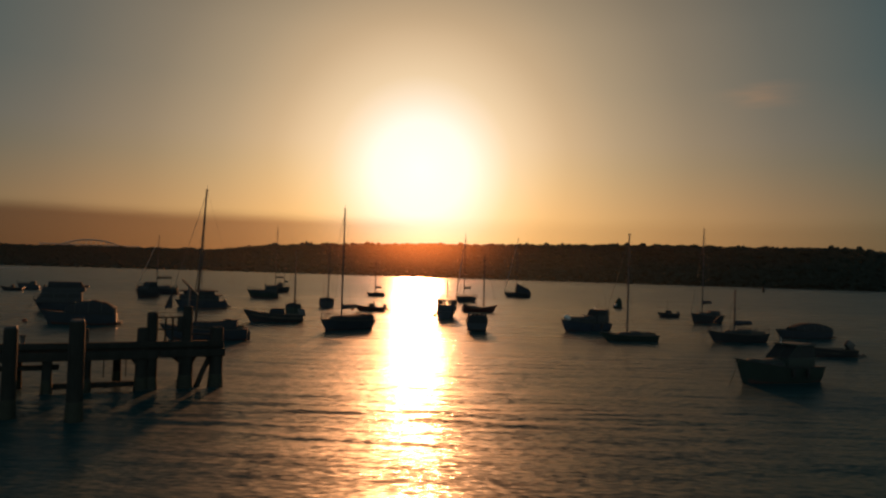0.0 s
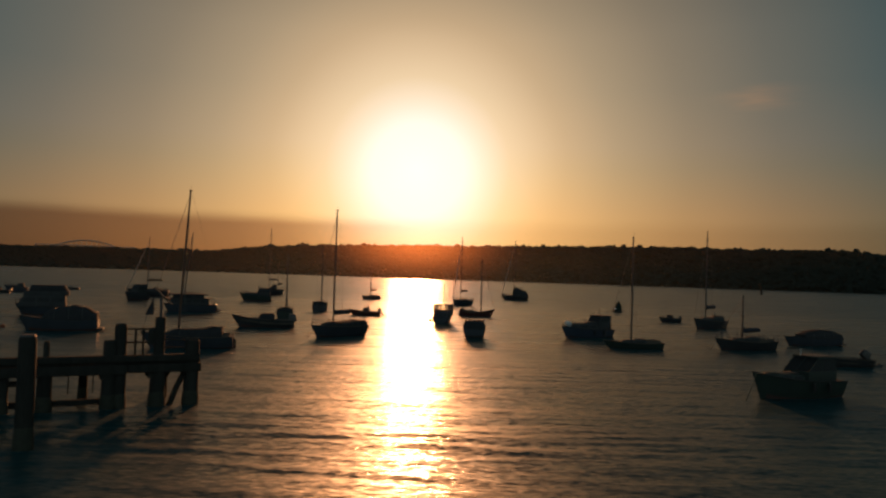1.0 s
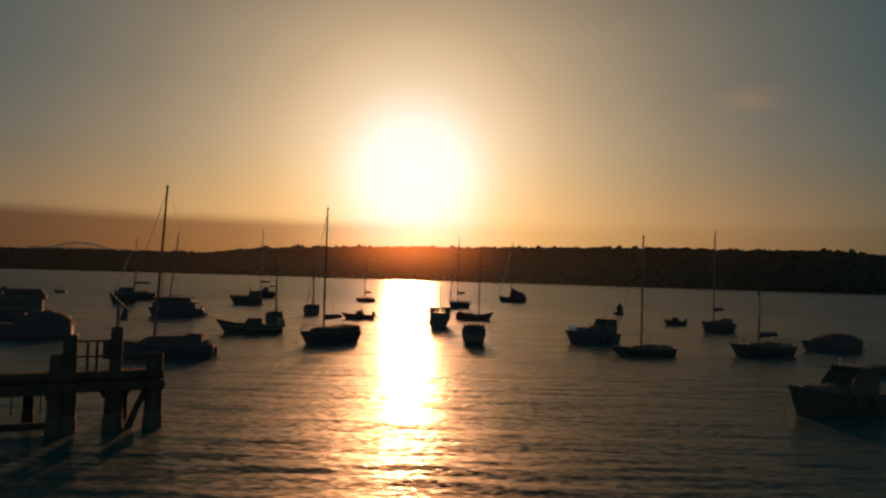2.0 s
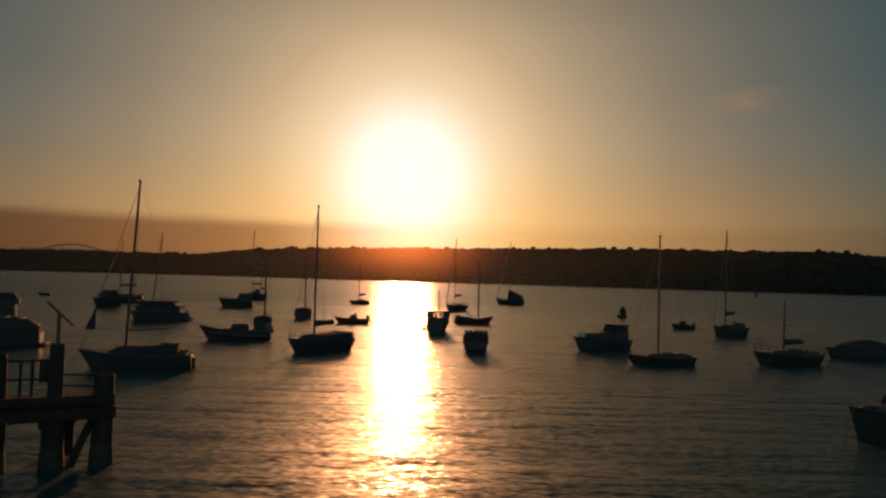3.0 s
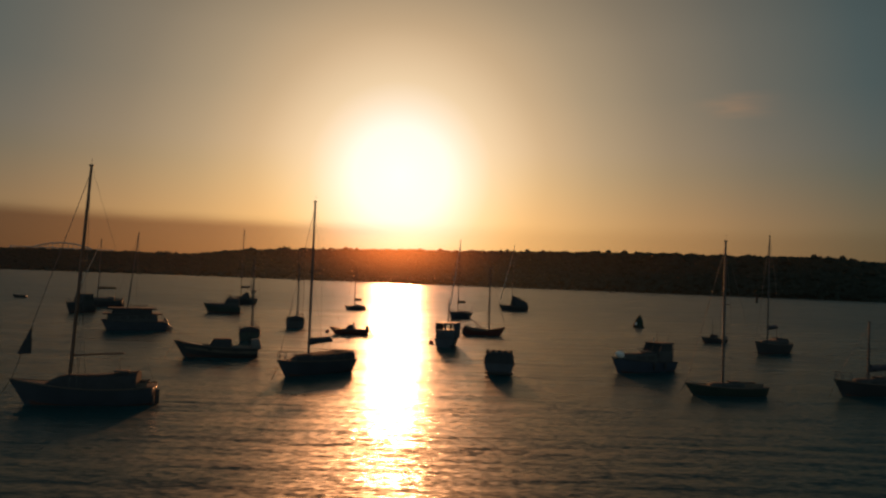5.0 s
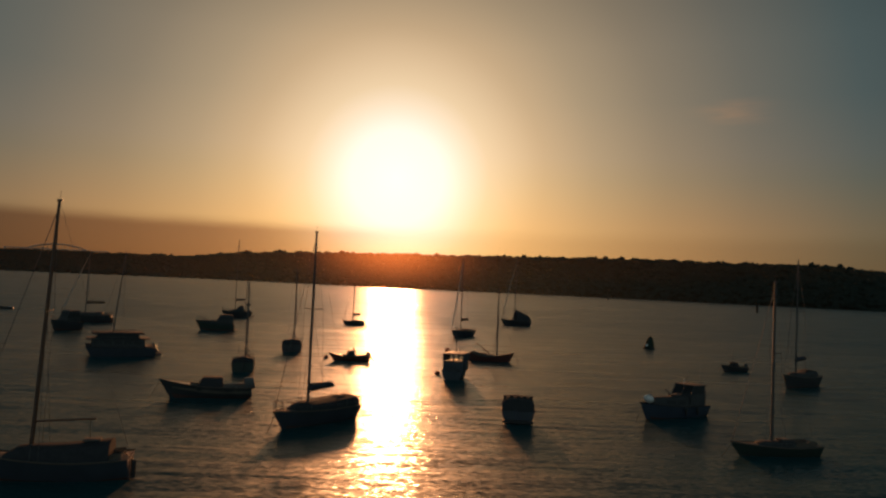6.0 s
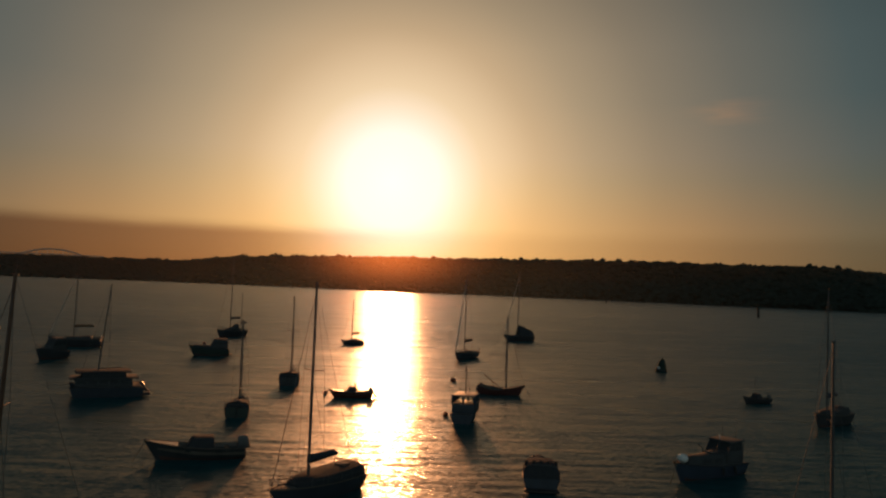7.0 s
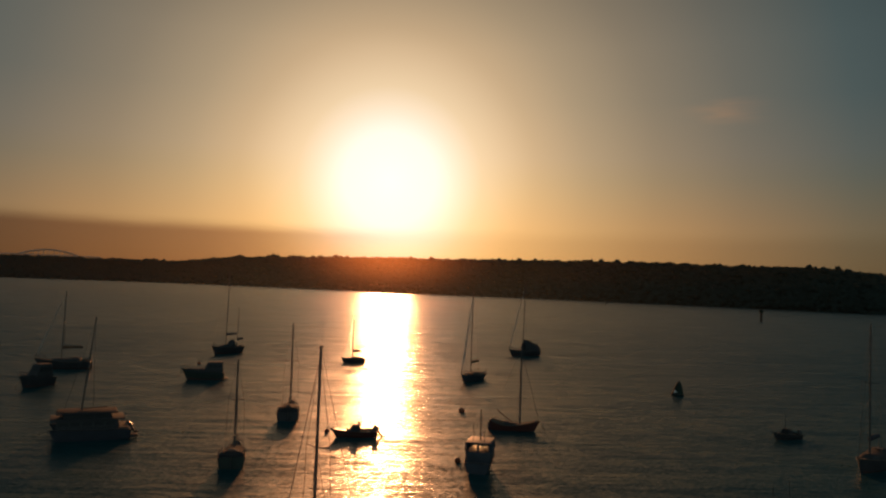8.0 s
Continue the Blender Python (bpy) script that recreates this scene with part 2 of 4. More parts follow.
# ---- mesh helpers ----
class Shape:
    """Gathers vertices and faces of one part."""

    def __init__(self):
        self.v, self.f = [], []

    def add(self, verts, faces):
        o = len(self.v)
        self.v += [tuple(p) for p in verts]
        self.f += [tuple(i + o for i in f) for f in faces]
        return self

    def grid(self, rows, wrap=False, caps=False):
        n, faces = len(rows[0]), []
        for i in range(len(rows) - 1):
            for j in range(n if wrap else n - 1):
                a, b = i * n + j, i * n + (j + 1) % n
                faces.append((a, b, b + n, a + n))
        if caps:
            faces.append(tuple(range(n))[::-1])
            faces.append(tuple(range((len(rows) - 1) * n, len(rows) * n)))
        return self.add([p for r in rows for p in r], faces)

    def tube(self, pts, r, seg=6):
        """A tube along points; r is one radius or one for each point."""
        pts = [Vector(p) for p in pts]
        rs = r if isinstance(r, (list, tuple)) else [r] * len(pts)
        rows = []
        for i, p in enumerate(pts):
            d = (pts[min(i + 1, len(pts) - 1)] - pts[max(i - 1, 0)]).normalized()
            side = d.cross(Vector((0, 0, 1)) if abs(d.z) < 0.9 else Vector((1, 0, 0))).normalized()
            up = side.cross(d)
            rows.append([p + (side * math.cos(2 * math.pi * j / seg) + up * math.sin(2 * math.pi * j / seg)) * rs[i] for j in range(seg)])
        return self.grid(rows, wrap=True, caps=True)

    def block(self, lo, hi, top=None, bev=0.03, shift=0.0):
        """A bevelled box from corner lo to hi; top = (x0, x1, half width scale) narrows its upper face."""
        (x0, y0, z0), (x1, y1, z1) = lo, hi
        tx0, tx1, ts = top if top else (x0, x1, 1.0)
        bm = bmesh.new()
        c = [(x0, y0, z0), (x1, y0, z0), (x1, y1, z0), (x0, y1, z0),
             (tx0, y0 * ts + shift, z1), (tx1, y0 * ts + shift, z1), (tx1, y1 * ts + shift, z1), (tx0, y1 * ts + shift, z1)]
        vs = [bm.verts.new(p) for p in c]
        for f in ((3, 2, 1, 0), (4, 5, 6, 7), (0, 1, 5, 4), (1, 2, 6, 5), (2, 3, 7, 6), (3, 0, 4, 7)):
            bm.faces.new([vs[i] for i in f])
        if bev:
            bmesh.ops.bevel(bm, geom=list(bm.edges), offset=bev, segments=2, affect="EDGES", profile=0.6)
        bm.verts.index_update()
        self.add([v.co for v in bm.verts], [[v.index for v in f.verts] for f in bm.faces])
        bm.free()
        return self

    def ball(self, centre, r, seg=12, rings=8, squash=(1, 1, 1)):
        c = Vector(centre)
        rows = []
        for i in range(rings + 1):
            a = math.pi * (0.02 + 0.96 * i / rings)
            rows.append([c + Vector((math.sin(a) * math.cos(2 * math.pi * j / seg) * squash[0], math.sin(a) * math.sin(2 * math.pi * j / seg) * squash[1],
                                     math.cos(a) * squash[2])) * r for j in range(seg)])
        return self.grid(rows, wrap=True, caps=True)

    def mesh(self, name, smooth=True):
        me = bpy.data.meshes.new(name)
        me.from_pydata(self.v, [], self.f)
        bm = bmesh.new()
        bm.from_mesh(me)
        bmesh.ops.recalc_face_normals(bm, faces=list(bm.faces))
        bm.to_mesh(me)
        bm.free()
        if smooth:
            me.shade_smooth()
            me.set_sharp_from_angle(angle=radians(38))
        return me


def part(name, shape, mat, parent, label=""):
    ob = new(name, shape.mesh(name))
    ob.data.materials.append(mat)
    ob.parent = parent
    if label:
        ob["label"] = label
    return ob


def thing(name, m, label, category, group=""):
    ob = new(name)
    ob.empty_display_size = 0.3
    ob.matrix_basis = m
    return tagged(ob, label, category, group)


def lerp(a, b, t):
    return a + (b - a) * t


# ---- hulls and their fittings ----
class Hull:
    """Boat lines: x runs to the bow, z = 0 is the water."""

    def __init__(self, L, B, bow, mid, stern, tail=0.28, fine=0.7, rake=0.5, keel=-0.4, flare=1.0):
        self.L, self.B, self.bow, self.mid, self.stern = L, B, bow, mid, stern
        self.tail, self.fine, self.rake, self.keel, self.flare = tail, fine, rake, keel, flare

    def beam(self, u):
        return max(self.B / 2 * math.sin(math.pi * min(self.tail + (1 - self.tail) * u, 0.9999)) ** self.fine, 0.012)

    def sheer(self, u):
        if u < 0.4:
            return self.mid + (self.stern - self.mid) * ((0.4 - u) / 0.4) ** 2
        return self.mid + (self.bow - self.mid) * ((u - 0.4) / 0.6) ** 1.8

    def x(self, u, z=None):
        z = self.sheer(u) if z is None else z
        return (u - 0.5) * (self.L - self.rake) - self.rake * 0.4 + self.rake * max(z, -0.2) / self.bow * max(0, (u - 0.45) / 0.55) ** 1.5

    def point(self, u, v, inset=0.0):
        """v = 0 at the keel, 1 at the sheer."""
        k = self.keel * (1 - max(0, (u - 0.75) / 0.25) ** 2 * 0.6) * (0.6 + 0.4 * min(1, u / 0.25))
        z = k + (self.sheer(u) - k) * v
        p = lerp(0.42, 0.9, max(0, (u - 0.3) / 0.7)) * self.flare
        return Vector((self.x(u, z), max(self.beam(u) * v ** p - inset, 0.004), z))

    def edge(self, u, inset=0.0, dz=0.0):
        p = self.point(u, 1, inset)
        p.z += dz
        return p


US = [i / 18 for i in range(19)]
VS = [0, 0.12, 0.28, 0.45, 0.62, 0.8, 1.0]


def flip(p):
    return Vector((p[0], -p[1], p[2]))


def build_hull(h, par, hull_mat, deck_mat, rail_mat, open_depth=0.0, stripe=None):
    s = Shape()
    rows = []
    for u in US:
        right = [h.point(u, v) for v in VS]
        rows.append([flip(p) for p in right[::-1]] + right)
    s.grid(rows)
    n = len(rows[0])
    hull = part("hull", s, hull_mat, par)
    part("transom", Shape().add(rows[0], [tuple(range(n))]), hull_mat, hull)
    # weathered bottom paint showing just above the water
    b = Shape()
    for sg in (1, -1):
        b.grid([[Vector((q.x, sg * (q.y + 0.006), q.z)) for q in (h.point(u, v) for v in (0.1, 0.22, 0.36))] for u in US[:-1]])
    part("bottom_paint", b, ANTIFOUL, hull)
    d = Shape()
    if open_depth:
        ins = 0.05
        w = Shape()
        for sg in (1, -1):
            w.grid([[Vector((p.x, sg * p.y, p.z)) for p in (h.edge(u, ins, 0.0), h.edge(u, ins + 0.1, -open_depth))] for u in US[:-2]])
        part("inner_side", w, deck_mat, par)
        d.grid([[h.edge(u, ins + 0.1, -open_depth), flip(h.edge(u, ins + 0.1, -open_depth))] for u in US[:-2]])
        part("floorboard", d, TEAK, par)
    else:
        d.grid([[Vector((h.edge(u).x, f * max(h.edge(u).y - 0.02, 0.002), h.edge(u).z - 0.02 + 0.05 * (1 - f * f))) for f in (-1, -0.5, 0, 0.5, 1)] for u in US])
        part("deck", d, deck_mat, par)
    for sg in (1, -1):
        r = Shape().tube([Vector((p.x, sg * (p.y + 0.008), p.z)) for p in (h.edge(u) for u in US)], 0.035, 5)
        part("rub_rail", r, rail_mat, par)
    if stripe:
        for sg in (1, -1):
            t = Shape().grid([[Vector((q.x, sg * (q.y + 0.008), q.z)) for q in (h.point(u, v) for v in (0.86, 0.92))] for u in US[:-1]])
            part("stripe", t, stripe, par)
    return hull


def rail(h, par, u0, u1, height, n=4):
    """A guard rail of stanchions and wires along the sheer."""
    for sg in (1, -1):
        us = [lerp(u0, u1, i / n) for i in range(n + 1)]
        tops = []
        for u in us:
            p = h.edge(u, 0.07)
            p.y *= sg
            part("stanchion", Shape().tube([p, p + Vector((0, 0, height))], 0.014, 5), STEEL, par)
            tops.append(p + Vector((0, 0, height)))
        part("guard_wire", Shape().tube(tops, 0.008, 4), WIRE, par)
        part("guard_wire", Shape().tube([p - Vector((0, 0, height * 0.45)) for p in tops], 0.007, 4), WIRE, par)


def pulpit(h, par, height=0.55, bow=True):
    us = (0.86, 0.93, 0.985) if bow else (0.10, 0.03, 0.005)
    pts = [h.edge(u, 0.05) for u in us]
    up = Vector((0.06 if bow else -0.05, 0, height))
    ring = [p + up for p in pts] + [flip(p + up) for p in pts[::-1]]
    o = part("pulpit" if bow else "pushpit", Shape().tube(ring, 0.016, 6), STEEL, par)
    part("middle_rail", Shape().tube([p - Vector((0, 0, height * 0.5)) for p in ring], 0.012, 5), STEEL, o)
    for p in pts:
        for q in (p, flip(p)):
            part("leg", Shape().tube([q, q + up], 0.014, 5), STEEL, o)


def outboard(par, x, y, z, scale=1.0, tilt=0.0, label="black outboard engine"):
    """An outboard engine hung on the transom; tilt in degrees lifts its leg aft."""
    a = radians(tilt)

    def rot(p):
        px, pz = p[0] * scale, p[2] * scale
        return (x + px * math.cos(a) + pz * math.sin(a), y + p[1] * scale, z - px * math.sin(a) + pz * math.cos(a))

    cowl = Shape().block((-0.42, -0.17, 0.1), (0.1, 0.17, 0.62), top=(-0.34, 0.06, 0.75), bev=0.07)
    cowl.v = [rot(p) for p in cowl.v]
    o = part("outboard_engine", cowl, ENGINE, par, label)
    leg = Shape().block((-0.24, -0.07, -0.75), (-0.04, 0.07, 0.14), bev=0.03)
    leg.v = [rot(p) for p in leg.v]
    part("engine_leg", leg, ENGINE, o)
    skeg = Shape().block((-0.36, -0.06, -0.98), (0.02, 0.06, -0.72), top=(-0.42, 0.0, 1.0), bev=0.025)
    skeg.v = [rot(p) for p in skeg.v]
    part("gearcase", skeg, ENGINE, o)
    for i in range(3):
        q = i * 2 * math.pi / 3
        b = Shape().block((-0.43, -0.03, 0.0), (-0.38, 0.05, 0.15), top=(-0.45, -0.4, 1.2), bev=0.01)
        b.v = [rot((p[0], p[1] * math.cos(q) - p[2] * math.sin(q), -0.86 + p[1] * math.sin(q) + p[2] * math.cos(q))) for p in b.v]
        part("propeller_blade", b, ALLOY, o)


def mooring_rope(h, par):
    p = h.edge(0.985)
    part("mooring_rope", Shape().tube([p, p + Vector((0.35, 0.03, -p.z * 0.55)), p + Vector((0.8, 0.05, -p.z - 0.15))], 0.018, 5), ROPE, par)


def rig(h, par, height, um=0.58, rake=1.0, boom=0.36, boom_z=None, cover=None, furled=0.0, spread=True, mat=None, radius=0.082, stays=True, jib_low=0.0):
    """Mast with boom, spreaders, shrouds and stays; rake in degrees leans it aft."""
    mat = mat or ALLOY
    foot = Vector((h.x(um), 0, h.sheer(um)))
    tilt = math.tan(radians(rake))

    def at(z):
        return Vector((foot.x - (z - foot.z) * tilt, 0, z))

    n = 10
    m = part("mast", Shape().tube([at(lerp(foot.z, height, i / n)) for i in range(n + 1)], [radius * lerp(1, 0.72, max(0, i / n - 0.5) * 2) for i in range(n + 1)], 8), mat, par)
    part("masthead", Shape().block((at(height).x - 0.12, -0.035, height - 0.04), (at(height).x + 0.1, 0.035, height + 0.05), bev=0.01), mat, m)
    part("vane", Shape().tube([at(height), at(height) + Vector((-0.05, 0, 0.4))], 0.008, 4), WIRE, m)
    bz = boom_z or foot.z + 1.1
    bl = h.L * boom
    if boom:
        g = at(bz)
        e = g + Vector((-bl, 0, 0.10))
        bo = part("boom", Shape().tube([g, e], 0.045, 7), mat, par)
        part("mainsheet", Shape().tube([e + Vector((0.2, 0, 0)), Vector((e.x + 0.1, 0, h.sheer(0.08)))], 0.012, 4), ROPE, bo)
        if cover:
            rows = []
            for i in range(13):
                t = i / 12
                c = g.lerp(e, t * 0.97 + 0.01)
                hgt = lerp(0.42, 0.30, t ** 0.8) * (1 + 0.05 * math.sin(t * 19)) * (0.4 if i in (0, 12) else 1)
                wid = lerp(0.18, 0.11, t) * (1 + 0.1 * math.cos(t * 23))
                rows.append([c + Vector((0, math.cos(a) * wid, 0.03 + hgt * 0.5 + math.sin(a) * hgt * 0.55)) for a in (2 * math.pi * j / 9 for j in range(9))])
            part("sail_cover", Shape().grid(rows, wrap=True, caps=True), cover, par)
    if not stays:
        return
    bow, hd = h.edge(0.985), at(height * 0.97)
    bow.y = 0
    part("forestay", Shape().tube([bow, hd], 0.016, 5), WIRE, par)
    if furled:
        rows = [bow.lerp(hd, t) for t in (0.05, 0.1, 0.3, 0.55, 0.8, 0.95)]
        part("furled_jib", Shape().tube(rows, [furled * k for k in (0.4, 1.1, 1.0, 0.8, 0.6, 0.3)], 7), FURLED, par)
    if jib_low:
        a, b = bow.lerp(hd, jib_low), bow.lerp(hd, jib_low + 0.13)
        c = Shape()
        rows = []
        for t, w in ((0, 0.30), (0.25, 0.24), (0.5, 0.16), (0.8, 0.07), (1, 0.03)):
            q = a.lerp(b, t)
            rows.append([q + Vector((math.cos(g) * w - w * 0.4, math.sin(g) * w * 0.45, 0)) for g in (2 * math.pi * j / 8 for j in range(8))])
        part("bagged_jib", c.grid(rows, wrap=True, caps=True), CANVAS, par, "dark canvas bag over the lowered jib on the forestay")
    st = Vector((h.x(0.0) + 0.03, 0, h.sheer(0)))
    part("backstay", Shape().tube([st, at(height)], 0.005, 4), WIRE, par)
    sz = lerp(foot.z, height, 0.56)
    for sg in (1, -1):
        ch = h.edge(um - 0.03, 0.06)
        ch.y *= sg
        tip = at(sz) + Vector((-0.1, sg * h.B * 0.30, 0.06))
        if spread:
            part("spreader", Shape().tube([at(sz), tip], 0.022, 5), mat, m)
            part("shroud", Shape().tube([ch, tip, hd], 0.009, 4), WIRE, par)
        lo = h.edge(um - 0.08, 0.06)
        lo.y *= sg
        part("lower_shroud", Shape().tube([lo, at(sz)], 0.008, 4), WIRE, par)


def coachroof(h, par, u0, u1, height, width=0.62, mat=None, windows=3, doghouse=0.0):
    """A low cabin with rounded corners that follows the deck, and its side windows."""
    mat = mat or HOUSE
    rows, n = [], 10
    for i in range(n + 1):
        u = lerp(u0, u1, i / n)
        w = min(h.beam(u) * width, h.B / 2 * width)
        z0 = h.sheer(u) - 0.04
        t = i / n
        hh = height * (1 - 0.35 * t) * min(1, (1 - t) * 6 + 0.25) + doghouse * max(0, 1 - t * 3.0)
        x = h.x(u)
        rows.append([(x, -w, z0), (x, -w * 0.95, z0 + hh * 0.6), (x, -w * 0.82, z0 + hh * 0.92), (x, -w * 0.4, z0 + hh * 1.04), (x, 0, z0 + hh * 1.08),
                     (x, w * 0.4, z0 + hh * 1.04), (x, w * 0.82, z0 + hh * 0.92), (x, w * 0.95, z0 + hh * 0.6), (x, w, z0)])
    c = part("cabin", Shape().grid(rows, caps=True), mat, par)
    for i in range(windows):
        a, b = lerp(0.10, 0.75, (i + 0.1) / windows), lerp(0.10, 0.75, (i + 0.8) / windows)
        for sg in (1, -1):
            q = []
            for t, k in ((a, 0.3), (b, 0.3), (b, 0.72), (a, 0.72)):
                u = lerp(u0, u1, t)
                w = min(h.beam(u) * width, h.B / 2 * width)
                hh = height * (1 - 0.35 * t) + doghouse * max(0, 1 - t * 3.0)
                q.append((h.x(u), sg * (w * (0.985 - 0.045 * (k > 0.5)) + 0.012), h.sheer(u) - 0.04 + hh * k))
            part("window", Shape().add(q + [(p[0], p[1] - sg * 0.02, p[2]) for p in q], [(0, 1, 2, 3), (7, 6, 5, 4), (0, 4, 5, 1), (1, 5, 6, 2), (2, 6, 7, 3), (3, 7, 4, 0)]), TINTED, c)
    hx = h.x(lerp(u0, u1, 0.2))
    zz = h.sheer(u0) + height * 1.02 + doghouse * 0.4
    part("hatch", Shape().block((hx - 0.3, -0.28, zz - 0.06), (hx + 0.35, 0.28, zz + 0.02), bev=0.015), GREY_DECK, c)
    return c


def cockpit(h, par, u0, u1, mat=None):
    for sg in (1, -1):
        rows = []
        for i in range(7):
            u = lerp(u0, u1, i / 6)
            y = h.beam(u) * 0.62
            z = h.sheer(u)
            rows.append([(h.x(u), sg * y, z - 0.03), (h.x(u), sg * y, z + 0.2), (h.x(u), sg * (y - 0.06), z + 0.22), (h.x(u), sg * (y - 0.09), z - 0.03)])
        part("coaming", Shape().grid(rows, caps=True), mat or TEAK, par)


def wheelhouse(h, par, u0, u1, height, width=0.7, mat=None, sill=0.45, glaze=GLASS, overhang=0.12, lean=0.15, post=0.035):
    """A wheelhouse of panels below, posts and panes above and a roof with an overhang."""
    mat = mat or HOUSE
    x0, x1 = h.x(u0), h.x(u1)
    w = h.B / 2 * width
    z = min(h.sheer(u0), h.sheer(u1)) - 0.05
    zs, zt = z + height * sill, z + height
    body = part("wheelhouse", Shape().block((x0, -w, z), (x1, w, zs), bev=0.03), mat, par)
    nx = max(2, int((x1 - x0) / 0.7))
    posts = []
    for i in range(nx + 1):
        t = i / nx
        xb = lerp(x0 + 0.03, x1 - 0.03, t)
        for sg in (1, -1):
            posts.append((xb, sg * (w - 0.03), xb - (lean if i == nx else 0), sg * (w - 0.07)))
    posts += [(x0 + 0.03, 0, x0 + 0.03, 0), (x1 - 0.03, 0, x1 - 0.03 - lean, 0)]
    for a, b, c, d in posts:
        part("post", Shape().tube([(a, b, zs - 0.02), (c, d, zt)], post, 4), mat, body)
    for sg in (1, -1):
        for i in range(nx):
            a, b = lerp(x0 + 0.03, x1 - 0.03, i / nx), lerp(x0 + 0.03, x1 - 0.03, (i + 1) / nx)
            bt = b - (lean if i == nx - 1 else 0)
            pane(body, [(a, sg * (w - 0.03), zs), (b, sg * (w - 0.03), zs), (bt, sg * (w - 0.07), zt), (a, sg * (w - 0.07), zt)], glaze)
        for xx, le in ((x0 + 0.03, 0), (x1 - 0.03, lean)):
            pane(body, [(xx, 0, zs), (xx, sg * (w - 0.03), zs), (xx - le, sg * (w - 0.07), zt), (xx - le, 0, zt)], glaze)
    part("roof", Shape().block((x0 - overhang, -w - 0.06, zt), (x1 - lean + overhang, w + 0.06, zt + 0.09), top=(x0 - overhang + 0.05, x1 - lean + overhang - 0.08, 0.9), bev=0.025), mat, body)
    return body, x0, x1, zt + 0.09


def pane(par, q, mat):
    q = [Vector(p) for p in q]
    nrm = (q[1] - q[0]).cross(q[3] - q[0]).normalized() * 0.006
    o = part("pane", Shape().add([p + nrm for p in q] + [p - nrm for p in q], [(0, 1, 2, 3), (7, 6, 5, 4), (0, 4, 5, 1), (1, 5, 6, 2), (2, 6, 7, 3), (3, 7, 4, 0)]), mat, par)
    o.visible_shadow = False
    return o


def pole(par, name, x, y, z, height, r=0.02, mat=None, lean=0.0):
    return part(name, Shape().tube([(x, y, z), (x - lean * height, y, z + height)], [r, r * 0.6], 6), mat or ALLOY, par)


def sailing_yacht(place, turn, label, L=6.8, B=2.3, mast=10.0, paint=None, deck=None, um=0.58, rake=1.0, boom=0.36, cover=None, furled=0.0, freeboard=0.85,
                  mast_mat=None, tail=0.28, rails=True, cabin=0.42, cabin_u=(0.33, 0.74), cabin_w=0.62, full=1.0, jib_low=0.0, doghouse=0.0, name="sailing_yacht", heel=0.0, engine=False, radius=0.082, mizzen=0.0, boom_z=None, roof_mat=None, stripe=None, ends=(1.25, 0.86, 0.95), tent=0.0, spar=False):
    ob = thing(name, pose(place[0], place[1], 0, heel, 0, turn), label, "sailboat", "moored boats")
    h = Hull(L, B, freeboard * ends[0], freeboard * ends[1], freeboard * ends[2], tail=tail, rake=L * 0.11, keel=-0.45, flare=full)
    build_hull(h, ob, paint or WHITE, deck or GREY_DECK, TEAK, stripe=stripe)
    if cabin:
        coachroof(h, ob, *cabin_u, cabin, cabin_w, mat=roof_mat or HOUSE, doghouse=doghouse, windows=0 if roof_mat else 3)
    cockpit(h, ob, 0.05, 0.33)
    if rails:
        pulpit(h, ob)
        pulpit(h, ob, bow=False)
        rail(h, ob, 0.12, 0.85, 0.52, 5)
    part("rudder", Shape().block((h.x(0) - 0.22, -0.02, -0.5), (h.x(0) - 0.01, 0.02, h.sheer(0) * 0.75), bev=0.008), BLACK, ob)
    part("tiller", Shape().tube([(h.x(0) - 0.1, 0, h.sheer(0) * 0.8), (h.x(0) + 0.35, 0, h.sheer(0) + 0.18), (h.x(0) + 0.95, 0, h.sheer(0) + 0.25)], [0.03, 0.025, 0.018], 6), VARNISH, ob)
    rig(h, ob, mast, um, rake, boom, boom_z or h.sheer(um) + 1.0 + cabin * 0.6, cover, furled, mat=mast_mat, jib_low=jib_low, radius=radius)
    if tent:
        rows = []
        for i in range(9):
            t = i / 8
            u = lerp(um - 0.02, 0.02, t)
            w, z = h.beam(u) * 0.9, h.sheer(u)
            top = lerp(tent, tent * 0.45, t ** 1.3) * (1 + 0.05 * math.sin(t * 17))
            x = h.x(u)
            rows.append([(x, -w, z - 0.02), (x, -w * 0.72, z + top * 0.5), (x, -w * 0.3, z + top * 0.86), (x, 0, z + top), (x, w * 0.3, z + top * 0.86), (x, w * 0.72, z + top * 0.5), (x, w, z - 0.02)])
        part("boom_tent", Shape().grid(rows, caps=True), CANVAS, ob, "dark canvas tent draped over the boom")
    if spar:
        part("propped_spar", Shape().tube([(h.x(0.5), 0.1, h.sheer(0.5) + 0.25), (h.x(0.14), 0.12, h.sheer(0.5) + 1.45)], [0.05, 0.035], 7), VARNISH, ob, "loose wooden spar propped up aft of the mast")
        part("crutch", Shape().tube([(h.x(0.34), 0.11, h.sheer(0.34) - 0.05), (h.x(0.34), 0.11, h.sheer(0.5) + 0.75)], 0.03, 6), TEAK, ob)
    if mizzen:
        rig(h, ob, mizzen, 0.14, rake, 0.2, h.sheer(0.1) + 1.3, cover, 0, spread=False, mat=mast_mat, stays=False, radius=radius * 0.8)
    if engine:
        outboard(ob, h.x(0) - 0.05, B * 0.2, h.sheer(0) * 0.7, 0.7, 35)
    mooring_rope(h, ob)
    return ob


